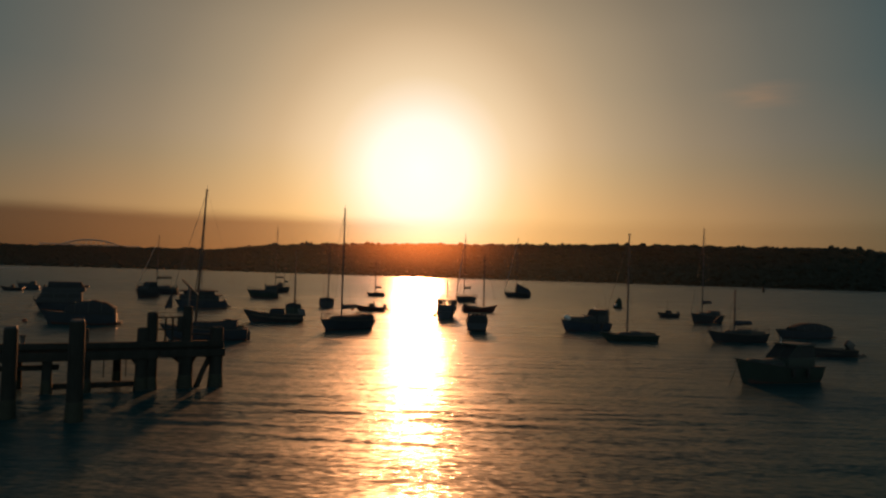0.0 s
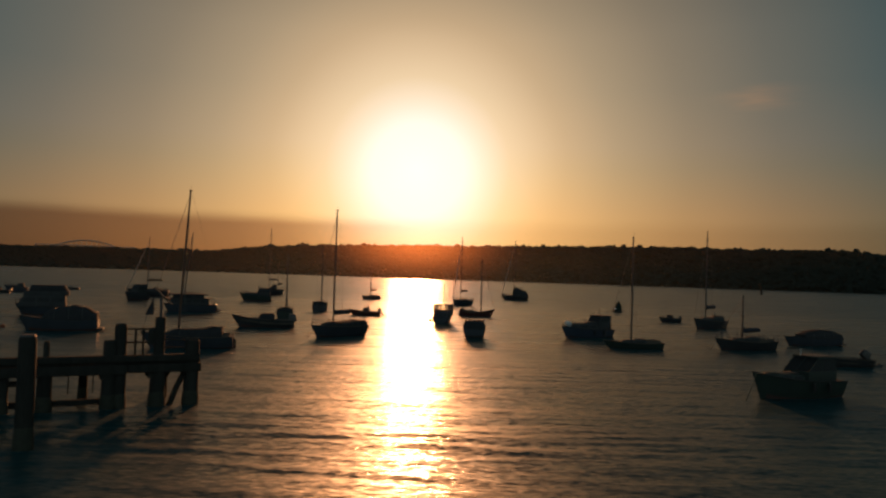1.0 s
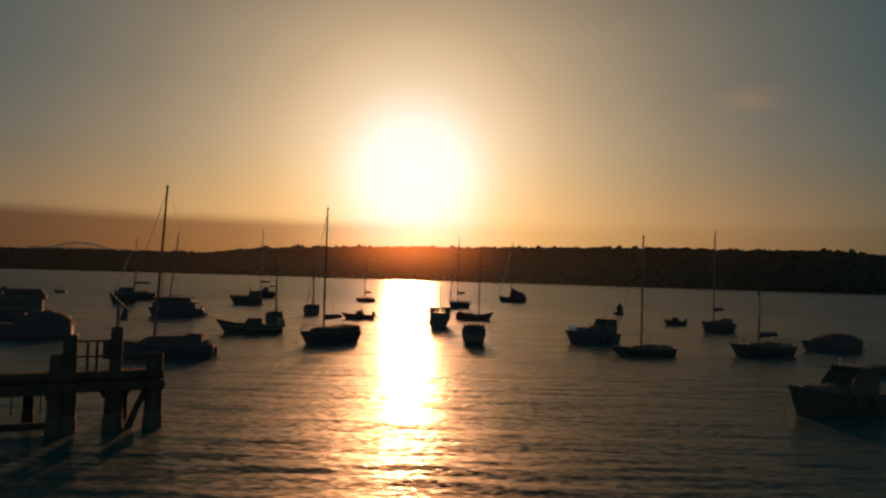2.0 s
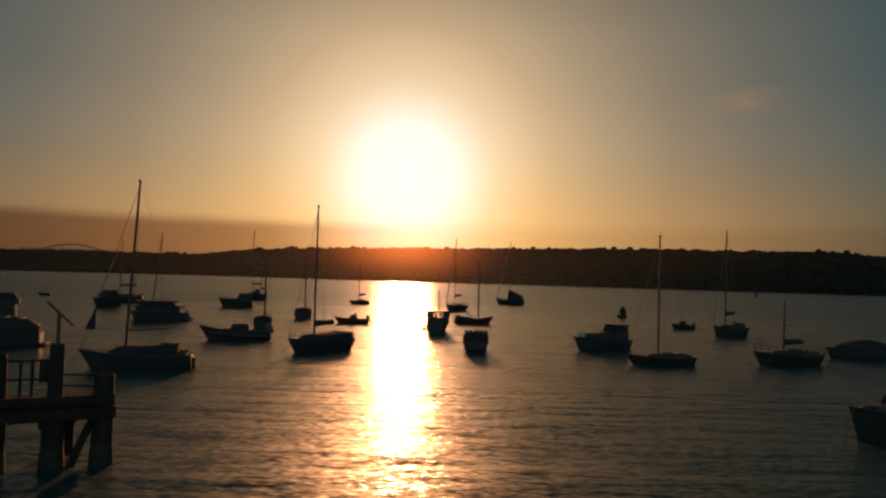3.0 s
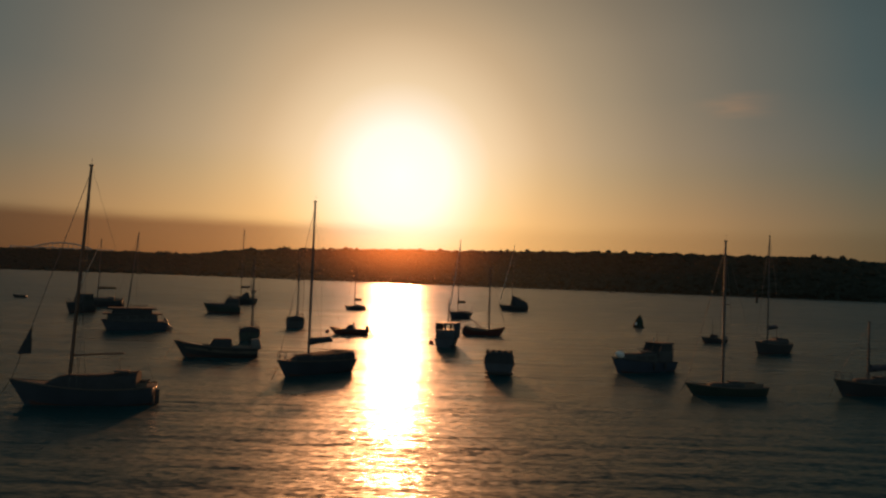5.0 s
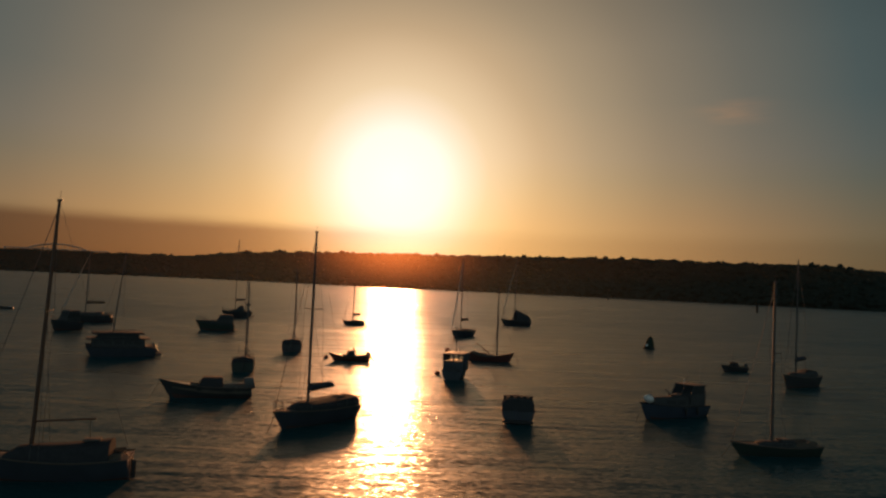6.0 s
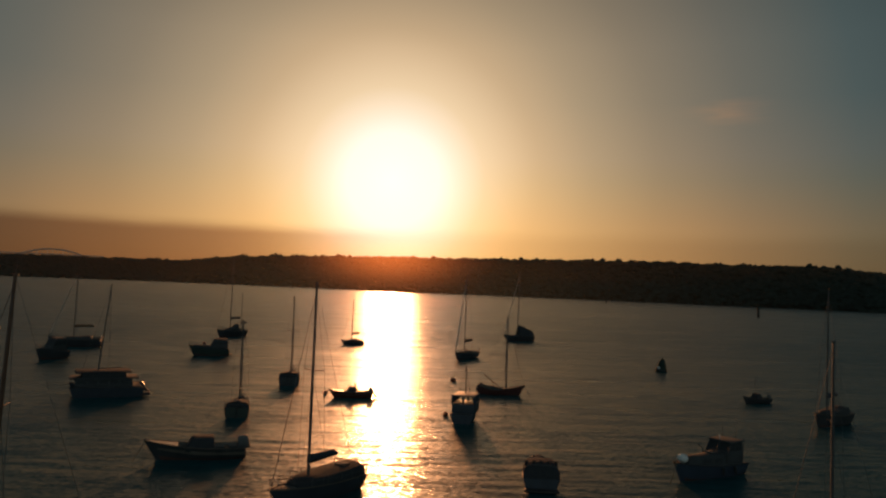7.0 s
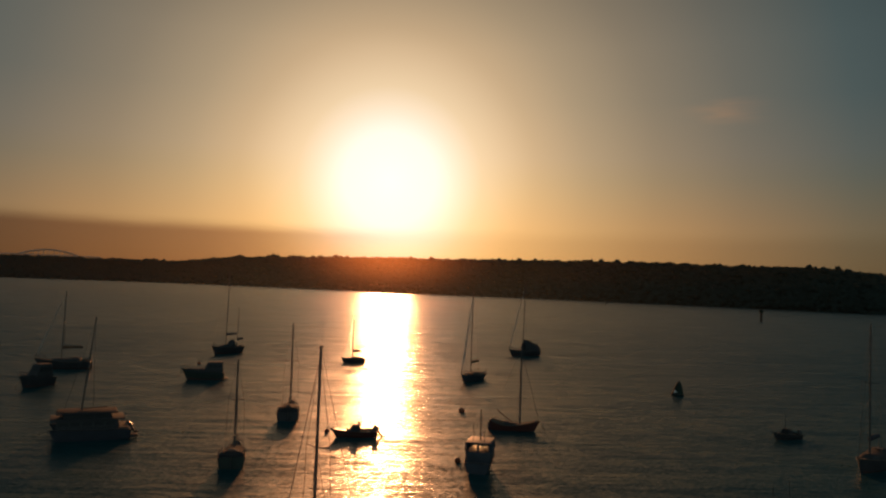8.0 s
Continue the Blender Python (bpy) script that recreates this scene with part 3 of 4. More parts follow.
def motor_cruiser(place, turn, label, L=6.5, B=2.4, paint=None, fly=False, height=1.5, mast=0.0, u0=0.16, u1=0.56, canopy=0.0, freeboard=0.95, arch=True, mast_rake=0.05):
    """A planing cruiser with a raised foredeck, a raked saloon and an aft cockpit."""
    ob = thing("motor_cruiser", pose(place[0], place[1], 0, 0, 0, turn), label, "motorboat", "moored boats")
    h = Hull(L, B, freeboard * 1.45, freeboard * 1.05, freeboard * 0.9, tail=0.4, fine=0.55, rake=L * 0.14, keel=-0.4, flare=0.6)
    build_hull(h, ob, paint or WHITE, GREY_DECK, RUBBER, stripe=NAVY if paint is not NAVY else HOUSE)
    coachroof(h, ob, 0.5, 0.9, 0.36, 0.7, windows=2)
    w = B / 2 * 0.74
    x0, x1, z = h.x(u0), h.x(u1), h.sheer(0.3) - 0.05
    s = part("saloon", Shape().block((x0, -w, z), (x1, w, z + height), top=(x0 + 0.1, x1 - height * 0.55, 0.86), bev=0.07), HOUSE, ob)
    for sg in (1, -1):
        for i in range(3):
            a, b = lerp(x0 + 0.2, x1 - 0.55, (i + 0.05) / 3), lerp(x0 + 0.2, x1 - 0.55, (i + 0.9) / 3)
            q = [(a, sg * (w * 0.935 + 0.012), z + height * 0.45), (b + 0.1 * (i == 2), sg * (w * 0.935 + 0.012), z + height * 0.45),
                 (b - 0.2 * (i == 2), sg * (w * 0.89 + 0.012), z + height * 0.8), (a, sg * (w * 0.89 + 0.012), z + height * 0.8)]
            pane(s, q, TINTED)
    t = [(lerp(x1, x1 - height * 0.55, k) + 0.012, y * w * lerp(1, 0.86, k) * 0.86, z + height * k) for k, y in ((0.5, -1), (0.5, 1), (0.9, 1), (0.9, -1))]
    pane(s, t, TINTED)
    top = z + height
    if fly:
        f = part("flybridge", Shape().block((x0 - 0.25, -w * 0.9, top - 0.02), (x1 - height * 0.5, w * 0.9, top + 0.55), top=(x0 - 0.3, x1 - height * 0.62, 0.95), bev=0.06), HOUSE, ob)
        part("bench", Shape().block((x0 - 0.05, -w * 0.7, top + 0.5), (x0 + 0.45, w * 0.7, top + 0.85), bev=0.05), CANVAS, f)
        part("windscreen", Shape().block((x1 - height * 0.66, -w * 0.8, top + 0.5), (x1 - height * 0.6, w * 0.8, top + 0.8), top=(x1 - height * 0.8, x1 - height * 0.74, 0.95), bev=0.01), TINTED, f)
        top += 0.55
    if canopy:
        for xx in (x0 + 0.25, x1 - height * 1.15):
            for sg in (1, -1):
                part("canopy_pole", Shape().tube([(xx, sg * w * 0.85, top - 0.3), (xx, sg * w * 0.85, top + canopy - 0.03)], 0.018, 5), STEEL, ob)
        part("canopy", Shape().block((x0 + 0.1, -w * 0.95, top - 0.03), (x1 - height * 1.0, w * 0.95, top + canopy), top=(x0 + 0.15, x1 - height * 1.05, 0.94), bev=0.06), CANVAS, ob, "dark canvas canopy on a tube frame")
    if arch:
        xa = x0 - 0.1
        part("radar_arch", Shape().tube([(xa - 0.15, -w * 1.05, z + 0.3), (xa - 0.35, -w * 0.95, top + 0.5), (xa - 0.35, w * 0.95, top + 0.5), (xa - 0.15, w * 1.05, z + 0.3)], 0.05, 6), HOUSE, ob)
    if mast:
        pole(ob, "mast", lerp(x0, x1, 0.78), 0, top, mast - top, 0.06, ALLOY, mast_rake)
        part("boom", Shape().tube([(lerp(x0, x1, 0.78), 0, top + 0.45), (lerp(x0, x1, 0.78) - 2.3, 0, top + 0.55)], 0.03, 6), ALLOY, ob)
    part("swim_platform", Shape().block((h.x(0) - 0.55, -B * 0.36, 0.18), (h.x(0) + 0.02, B * 0.36, 0.28), bev=0.03), TEAK, ob)
    pulpit(h, ob, 0.6)
    rail(h, ob, 0.55, 0.88, 0.55, 4)
    mooring_rope(h, ob)
    return ob


def catamaran(place, turn, label, L=6.6, B=4.4, mast=12.4):
    """Two slim hulls under a bridge deck, a stepped deckhouse, a helm shelter and a raked mast."""
    ob = thing("catamaran", pose(place[0], place[1], 0, 0, 0, turn) @ Matrix.Diagonal((1, 1, 0.87, 1)), label, "sailboat", "moored boats")
    h = Hull(L, 1.15, 1.2, 1.1, 1.0, tail=0.3, fine=0.5, rake=L * 0.08, keel=-0.4)
    for sg in (1, -1):
        y = sg * (B / 2 - 0.55)
        s = Shape()
        rows = []
        for u in US:
            right = [h.point(u, v) for v in VS]
            rows.append([flip(p) + Vector((0, y, 0)) for p in right[::-1]] + [p + Vector((0, y, 0)) for p in right])
        s.grid(rows)
        s.add(rows[0], [tuple(range(len(rows[0])))])
        part("hull", s, NAVY, ob)
        part("side_deck", Shape().grid([[(h.edge(u).x, y - h.edge(u).y, h.edge(u).z), (h.edge(u).x, y + h.edge(u).y, h.edge(u).z)] for u in US]), GREY_DECK, ob)
        part("transom_step", Shape().block((h.x(0) - 0.6, y - 0.4, 0.2), (h.x(0) + 0.02, y + 0.4, 0.45), bev=0.04), HOUSE, ob)
        part("rub_rail", Shape().tube([Vector((p.x, y + sg * (p.y + 0.01), p.z)) for p in (h.edge(u) for u in US)], 0.04, 5), RUBBER, ob)
    part("bridge_deck", Shape().block((h.x(0.02), -B / 2 + 0.5, 0.7), (h.x(0.66), B / 2 - 0.5, 1.14), bev=0.05), HOUSE, ob)
    part("trampoline", Shape().block((h.x(0.66), -B / 2 + 0.7, 1.02), (h.x(0.9), B / 2 - 0.7, 1.06), bev=0.0), CANVAS, ob)
    part("cross_beam", Shape().tube([(h.x(0.9), -B / 2 + 0.5, 1.1), (h.x(0.9), B / 2 - 0.5, 1.1)], 0.08, 8), ALLOY, ob)
    w = B / 2 - 0.75
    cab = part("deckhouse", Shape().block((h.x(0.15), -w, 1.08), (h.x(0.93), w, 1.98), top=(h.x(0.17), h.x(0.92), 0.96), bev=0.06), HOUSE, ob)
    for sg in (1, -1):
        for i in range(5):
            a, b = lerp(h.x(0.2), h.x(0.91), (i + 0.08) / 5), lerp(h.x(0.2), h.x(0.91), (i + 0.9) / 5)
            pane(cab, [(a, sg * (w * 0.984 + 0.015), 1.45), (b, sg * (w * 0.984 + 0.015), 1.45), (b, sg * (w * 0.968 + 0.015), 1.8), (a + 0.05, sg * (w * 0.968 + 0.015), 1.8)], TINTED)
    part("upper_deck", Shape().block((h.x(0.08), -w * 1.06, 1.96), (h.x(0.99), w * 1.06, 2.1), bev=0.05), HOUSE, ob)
    helm = part("helm_cover", Shape().block((h.x(0.24), -w * 0.85, 2.1), (h.x(0.86), w * 0.85, 2.62), top=(h.x(0.27), h.x(0.84), 0.94), bev=0.08), CANVAS, ob, "dark canvas enclosure round the helm")
    for sg in (1, -1):
        for i in range(3):
            a, b = lerp(h.x(0.3), h.x(0.82), (i + 0.1) / 3), lerp(h.x(0.3), h.x(0.82), (i + 0.85) / 3)
            pane(helm, [(a, sg * (w * 0.835 + 0.012), 2.22), (b, sg * (w * 0.835 + 0.012), 2.22), (b, sg * (w * 0.815 + 0.012), 2.5), (a, sg * (w * 0.815 + 0.012), 2.5)], TINTED)
    part("helm_roof", Shape().block((h.x(0.17), -w * 0.98, 2.58), (h.x(0.93), w * 0.98, 2.78), top=(h.x(0.19), h.x(0.92), 0.95), bev=0.05), CANVAS, ob, "dark canvas helm shelter")
    for sg in (1, -1):
        for u in (0.4, 0.7):
            part("roof_pole", Shape().tube([(h.x(u), sg * w * 0.74, 2.35), (h.x(u), sg * w * 0.74, 2.65)], 0.025, 5), STEEL, ob)
        part("stern_rail", Shape().tube([(h.x(0.3), sg * (B / 2 - 0.15), 1.75), (h.x(0.03), sg * (B / 2 - 0.15), 1.7), (h.x(0.03), sg * (B / 2 - 1.1), 1.7)], 0.016, 5), STEEL, ob)
        for u in (0.05, 0.25, 0.45, 0.65, 0.85):
            part("stanchion", Shape().tube([(h.x(u), sg * (B / 2 - 0.15), 1.05), (h.x(u), sg * (B / 2 - 0.15), 1.72)], 0.014, 5), STEEL, ob)
    mx, tilt = h.x(0.66), 0.085
    part("mast", Shape().tube([(mx - tilt * (z - 1.9), 0, z) for z in (2.3, 4, 7, mast)], [0.075, 0.075, 0.065, 0.05], 8), ALLOY, ob)
    part("boom", Shape().tube([(mx - 0.05, 0, 2.95), (mx - 2.2, 0, 3.05)], 0.05, 7), ALLOY, ob)
    part("forestay", Shape().tube([(h.x(0.9), 0, 1.1), (mx - tilt * (mast - 2.1), 0, mast - 0.2)], 0.012, 4), WIRE, ob)
    for sg in (1, -1):
        part("shroud", Shape().tube([(h.x(0.5), sg * (B / 2 - 0.2), 1.05), (mx - tilt * (mast - 2.3), 0, mast - 0.4)], 0.01, 4), WIRE, ob)
    outboard(ob, h.x(0) - 0.05, -0.5, 0.75, 0.9, 30)
    return ob


def fishing_boat(place, turn, label, L=6.0, B=2.2, paint=None, u0=0.1, u1=0.42, height=1.75, mast=0.0, rails=True, freeboard=0.85, house=None, gear=True, foremast=0.0, width=0.72, glaze=GLASS, cuddy=0.34, lean=0.15, bag=False, sill=0.45, post=0.035):
    """A workboat with a wheelhouse, a small foredeck and its gear."""
    ob = thing("fishing_boat", pose(place[0], place[1], 0, 0, 0, turn), label, "fishing boat", "moored boats")
    h = Hull(L, B, freeboard * 1.5, freeboard, freeboard * 0.95, tail=0.36, fine=0.55, rake=L * 0.1, keel=-0.45, flare=0.65)
    build_hull(h, ob, paint or BLUE, GREY_DECK, RUBBER)
    body, x0, x1, top = wheelhouse(h, ob, u0, u1, height, width, mat=house or HOUSE, glaze=glaze, lean=lean, sill=sill, post=post)
    if cuddy:
        coachroof(h, ob, u1 + 0.0, 0.86, cuddy, 0.66, mat=house or HOUSE, windows=2)
    pole(ob, "aerial", x0 + 0.15, B * 0.2, top, 1.5, 0.012, ALLOY)
    pole(ob, "aerial", x0 + 0.25, -B * 0.22, top, 0.9, 0.02, ALLOY)
    part("navigation_light", Shape().tube([(x1 - 0.3, 0, top), (x1 - 0.3, 0, top + 0.25), (x1 - 0.3, 0, top + 0.34)], [0.02, 0.02, 0.05], 6), WHITE, ob)
    if mast:
        pole(ob, "mast", lerp(x0, x1, 0.5), 0, top, mast - top, 0.055, ALLOY, 0.03)
        for sg in (1, -1):
            part("shroud", Shape().tube([(lerp(x0, x1, 0.4), sg * B * 0.42, h.sheer(0.3)), (lerp(x0, x1, 0.5) - 0.03 * (mast - top), 0, mast - 0.2)], 0.008, 4), WIRE, ob)
        part("forestay", Shape().tube([h.edge(0.98), (lerp(x0, x1, 0.5) - 0.03 * (mast - top), 0, mast - 0.2)], 0.009, 4), WIRE, ob)
    if foremast:
        pole(ob, "derrick", h.x(0.55), 0, h.sheer(0.55), foremast, 0.04, VARNISH)
    if gear:
        part("pot_hauler", Shape().tube([(x1 + 0.3, -B * 0.36, h.sheer(0.5)), (x1 + 0.3, -B * 0.36, h.sheer(0.5) + 0.75), (x1 + 0.3, -B * 0.52, h.sheer(0.5) + 0.9)], 0.04, 6), STEEL, ob)
        for i, (dx, dy) in enumerate(((-0.1, 0.2), (-0.15, -0.15))):
            part("fish_box", Shape().block((h.x(0.02) + 0.1 + dx + 0.1, dy * B - 0.2, h.sheer(0.05)), (h.x(0.02) + 0.62 + dx, dy * B + 0.2, h.sheer(0.05) + 0.32), bev=0.03), BLUE, ob)
    if bag:
        rows = [[(h.x(u) + 0.0, math.cos(a) * r, h.sheer(u) + 0.3 + math.sin(a) * r) for a in (2 * math.pi * j / 9 for j in range(9))] for u, r in ((0.84, 0.05), (0.85, 0.24), (0.88, 0.3), (0.91, 0.27), (0.93, 0.2), (0.94, 0.05))]
        part("sail_bag", Shape().grid(rows, wrap=True, caps=True), WHITE, ob, "white canvas bag on the foredeck")
        for y in (-0.35, 0.35):
            pole(ob, "aft_post", h.x(0.05), y * B, h.sheer(0.05), 1.55, 0.03, STEEL, 0.08)
    if rails:
        pulpit(h, ob, 0.5)
        rail(h, ob, 0.55, 0.86, 0.45, 3)
    for i, u in enumerate((0.3, 0.5)):
        p = h.edge(u, -0.12)
        part("fender", Shape().tube([p - Vector((0, 0, 0.05)), p - Vector((0, 0, 0.12)), p - Vector((0, 0, 0.45)), p - Vector((0, 0, 0.55))], [0.03, 0.09, 0.09, 0.03], 8), RUBBER, ob)
    mooring_rope(h, ob)
    return ob


def open_boat(place, turn, label, L=5.0, B=1.8, paint=None, cuddy=0.0, engine=1.0, tilt=0.0, bow=0.95, mid=0.6, name="open_boat", arch=0.0, deck=None, twin=False, u0=0.42, u1=0.66, console=False, inboard=0.0, staff=0.0):
    """An open launch with thwarts, a cuddy or spray hood and an outboard engine."""
    ob = thing(name, pose(place[0], place[1], 0, 0, 0, turn), label, "boat", "moored boats")
    h = Hull(L, B, bow, mid, mid * 0.95, tail=0.38, fine=0.6, rake=L * 0.13, keel=-0.3)
    build_hull(h, ob, paint or WHITE, deck or CREAM, TEAK, open_depth=mid * 0.55)
    fd = Shape().grid([[h.edge(u, 0.02, 0.01), flip(h.edge(u, 0.02, 0.01))] for u in (0.72, 0.8, 0.88, 0.94, 1.0)])
    part("foredeck", fd, deck or CREAM, ob)
    for u in (0.2, 0.36):
        p = h.edge(u, 0.06, -mid * 0.2)
        part("thwart", Shape().block((p.x - 0.13, -p.y, p.z - 0.03), (p.x + 0.13, p.y, p.z + 0.01), bev=0.01), TEAK, ob)
    if cuddy:
        x0, x1, w = h.x(u0), h.x(u1), B * 0.36
        z = mid * 0.7
        c = part("spray_hood", Shape().block((x0, -w, z), (x1, w, mid + cuddy), top=(x0 + 0.08, x1 - cuddy * 0.75, 0.82), bev=0.09), CANVAS if not console else WHITE, ob)
        pane(c, [(x1 - cuddy * 0.28, -w * 0.7, mid + cuddy * 0.3), (x1 - cuddy * 0.28, w * 0.7, mid + cuddy * 0.3), (x1 - cuddy * 0.6 + 0.02, w * 0.6, mid + cuddy * 0.8), (x1 - cuddy * 0.6 + 0.02, -w * 0.6, mid + cuddy * 0.8)], TINTED)
    if arch:
        xa, w = h.x(u0) - 0.15, B * 0.4
        part("light_arch", Shape().tube([(xa + 0.25 * math.sin(q), -w * math.cos(q), mid - 0.05 + arch * math.sin(q) ** 0.7) for q in (math.pi * j / 14 for j in range(15))], 0.05, 6), STEEL, ob)
    if staff:
        pole(ob, "staff", h.x(u1) - 0.3, 0, mid * 0.6, staff, 0.03, ALLOY)
    if engine:
        for y in ((-0.32, 0.32) if twin else (0.0,)):
            outboard(ob, h.x(0) - 0.05 + inboard, y, mid * 0.75 - inboard * 0.6, engine, tilt)
    mooring_rope(h, ob)
    return ob


def covered_boat(place, turn, label, L=5.5, B=2.0, height=1.2, paint=None, freeboard=0.8, aft=0.32):
    """A cabin boat under a laced canvas cover, held up by hoops and lined with fenders."""
    ob = thing("covered_boat", pose(place[0], place[1], 0, 0, 0, turn), label, "motorboat", "moored boats")
    h = Hull(L, B, freeboard * 1.3, freeboard, freeboard, tail=0.46, fine=0.5, rake=L * 0.1, keel=-0.35, flare=0.5)
    build_hull(h, ob, paint or NAVY, GREY_DECK, RUBBER)
    rows = []
    for i in range(13):
        t = i / 12
        u = lerp(0.01, 0.72, t)
        w, z = h.beam(u) * 0.97, h.sheer(u) - 0.02
        hh = height * (math.sin(math.pi * min(1, aft + t * (0.94 - aft))) ** 0.6) * (1 - 0.09 * (i % 3 == 1))
        rows.append([(h.x(u), w * math.copysign(abs(math.cos(a)) ** 0.45, math.cos(a)), z + hh * math.sin(a) ** 0.5) for a in (math.pi * j / 10 for j in range(11))])
    part("canvas_cover", Shape().grid(rows, caps=True), CANVAS, ob, "sagging dark canvas cover laced over hoops")
    for i in range(4):
        u = lerp(0.03, 0.6, i / 3)
        w, z = h.beam(u) * 0.98, h.sheer(u)
        t = (u - 0.01) / 0.71
        hh = height * 0.97 * math.sin(math.pi * min(1, aft + t * (0.94 - aft))) ** 0.6
        part("hoop", Shape().tube([(h.x(u), w * math.copysign(abs(math.cos(a)) ** 0.45, math.cos(a)), z + hh * math.sin(a) ** 0.5) for a in (math.pi * j / 10 for j in range(11))], 0.02, 5), STEEL, ob)
    for k in range(5 if aft > 0.2 else 0):
        y = lerp(-0.8, 0.8, k / 4) * B / 2
        part("cover_prop", Shape().tube([(h.x(0.1), y, h.sheer(0.1) + height * 0.6), (h.x(0.1), y, h.sheer(0.1) + height - 0.06), (h.x(0.1), y, h.sheer(0.1) + height + 0.04), (h.x(0.1), y, h.sheer(0.1) + height + 0.08)], [0.07, 0.08, 0.11, 0.05], 7), CANVAS, ob)
    part("swim_platform", Shape().block((h.x(0) - 0.45, -B * 0.46, 0.1), (h.x(0) + 0.02, B * 0.46, 0.24), bev=0.03), RUBBER, ob)
    mooring_rope(h, ob)
    return ob


def float_buoy(place, r, mat, label, group="mooring floats"):
    ob = thing("mooring_buoy", pose(place[0], place[1], 0, 0, 0, 0), label, "buoy", group)
    part("float", Shape().ball((0, 0, r * 0.35), r, 14, 10), mat, ob)
    part("ring", Shape().tube([(-0.06, 0, r * 1.3), (-0.05, 0, r * 1.3 + 0.09), (0.05, 0, r * 1.3 + 0.09), (0.06, 0, r * 1.3)], 0.014, 5), STEEL, ob)
    part("chain", Shape().tube([(0, 0, -r * 0.5), (0.05, 0, -r - 0.6)], 0.02, 5), STEEL, ob)
    return ob


# ---- sea ----
def sea():
    """One sheet of water to the horizon, fine where the boats lie, with real waves on it."""
    rng = np.random.default_rng(11)
    az = np.concatenate([np.arange(-180, -38, 4), np.arange(-38, 38.01, 0.09), np.arange(42, 181, 4)])
    rad = [0.5, 3, 6, 9]
    while rad[-1] < 240:
        rad.append(rad[-1] * (1.0031 if rad[-1] > 12 else 1.15))
    rad += [250, 265, 290, 330, 390, 480, 620, 800, 1100, 1600, 2400, 3600, 4900]
    A, R = np.meshgrid(np.radians(az), np.array(rad))
    X, Y = R * np.sin(A), R * np.cos(A) - 5.0
    step = R * 0.0031
    Z = np.zeros_like(X)
    gust = np.zeros_like(X)
    for k in range(9):
        q, w = rng.uniform(-0.6, 0.6), rng.uniform(9, 60)
        gust += np.sin((X * np.sin(q) * 0.45 + Y * np.cos(q)) * 2 * np.pi / w + rng.uniform(0, 6.28))
    gust = np.clip(0.8 + 0.30 * gust, 0.15, 1.7)
    for k in range(70):
        # short crossing ripples, and longer waves with long crests along the bank
        wave = 0.5 * (2.4 / 0.5) ** rng.uniform(0, 1)
        long = wave > 0.8
        turn = rng.normal(0.03, 0.15 if long else 0.42)
        steep = 0.0034 if long else 0.0026
        seen = np.clip((wave / step - 2.5) / 2.5, 0, 1)
        ph = (X * np.sin(turn) + Y * np.cos(turn)) * (2 * np.pi / wave) + rng.uniform(0, 6.28)
        Z += steep * wave / (2 * np.pi) * 1.41 * seen * np.sin(ph + 0.35 * np.sin(ph))
    calm = np.clip((38 - np.abs(np.degrees(A))) / 2, 0, 1) * np.clip((R - 9) / 6, 0, 1) * np.clip((240 - R) / 60, 0, 1)
    Z *= gust * calm
    n, m = X.shape[1], X.shape[0]
    i = np.arange(m - 1)[:, None] * n + np.arange(n - 1)[None, :]
    faces = np.stack([i, i + 1, i + 1 + n, i + n], -1).reshape(-1, 4)
    verts = np.stack([X, Y, Z], -1).reshape(-1, 3)
    me = bpy.data.meshes.new("water")
    me.vertices.add(len(verts))
    me.vertices.foreach_set("co", verts.ravel().astype(np.float32))
    me.loops.add(faces.size)
    me.loops.foreach_set("vertex_index", faces[:, ::-1].ravel().astype(np.int32))
    me.polygons.add(len(faces))
    me.polygons.foreach_set("loop_start", np.arange(0, faces.size, 4, dtype=np.int32))
    me.update(calc_edges=True)
    me.shade_smooth()
    ob = new("water", me)
    me.materials.append(SEA)
    return tagged(ob, "calm rippled harbour water mirroring the low sun", "water", kind="structure")


sea()

# ---- far shore ----
SHORE = ((-80, 3400), (-45, 3400), (-31, 3300), (-20, 2700), (-9, 1850), (0, 1480), (10, 1250), (20, 1060), (30, 920), (45, 900), (80, 1000))
CREST = ((-80, 1.3), (-45, 1.3), (-32, 1.20), (-25, 1.30), (-20, 1.33), (-18, 1.37), (-15, 1.75), (-9, 2.15), (-1, 2.40), (8, 2.58), (16, 2.72), (24, 2.62), (27.6, 2.70), (30, 2.42), (32, 2.2), (36, 2.0), (80, 1.8))


def between(table, a):
    for (a0, v0), (a1, v1) in zip(table, table[1:]):
        if a <= a1:
            return lerp(v0, v1, max(0, (a - a0) / (a1 - a0)))
    return table[-1][1]


def shore_distance(a):
    return between(SHORE, a) * (1 + 0.02 * noise.noise((a * 0.7, 3.1, 0)))


def crest_height(a):
    d = shore_distance(a)
    return 9 + (d + 0.2 * d) * math.tan(radians(between(CREST, a)))


def land_height(a, f):
    """Height at azimuth a, f from 0 at the water to 1 on the crest."""
    tall = crest_height(a) - 9
    g = max(0.0, min(f, 1.0))
    return -1.0 + tall * (0.06 * min(1, g * 8) + 0.94 * (g ** 0.8)) + 2.5 * noise.noise((a * 2.1, f * 3, 1.7)) * min(1, g * 3) - 14 * max(0, f - 1)


def polar(a, d):
    return d * math.sin(radians(a)), d * math.cos(radians(a))


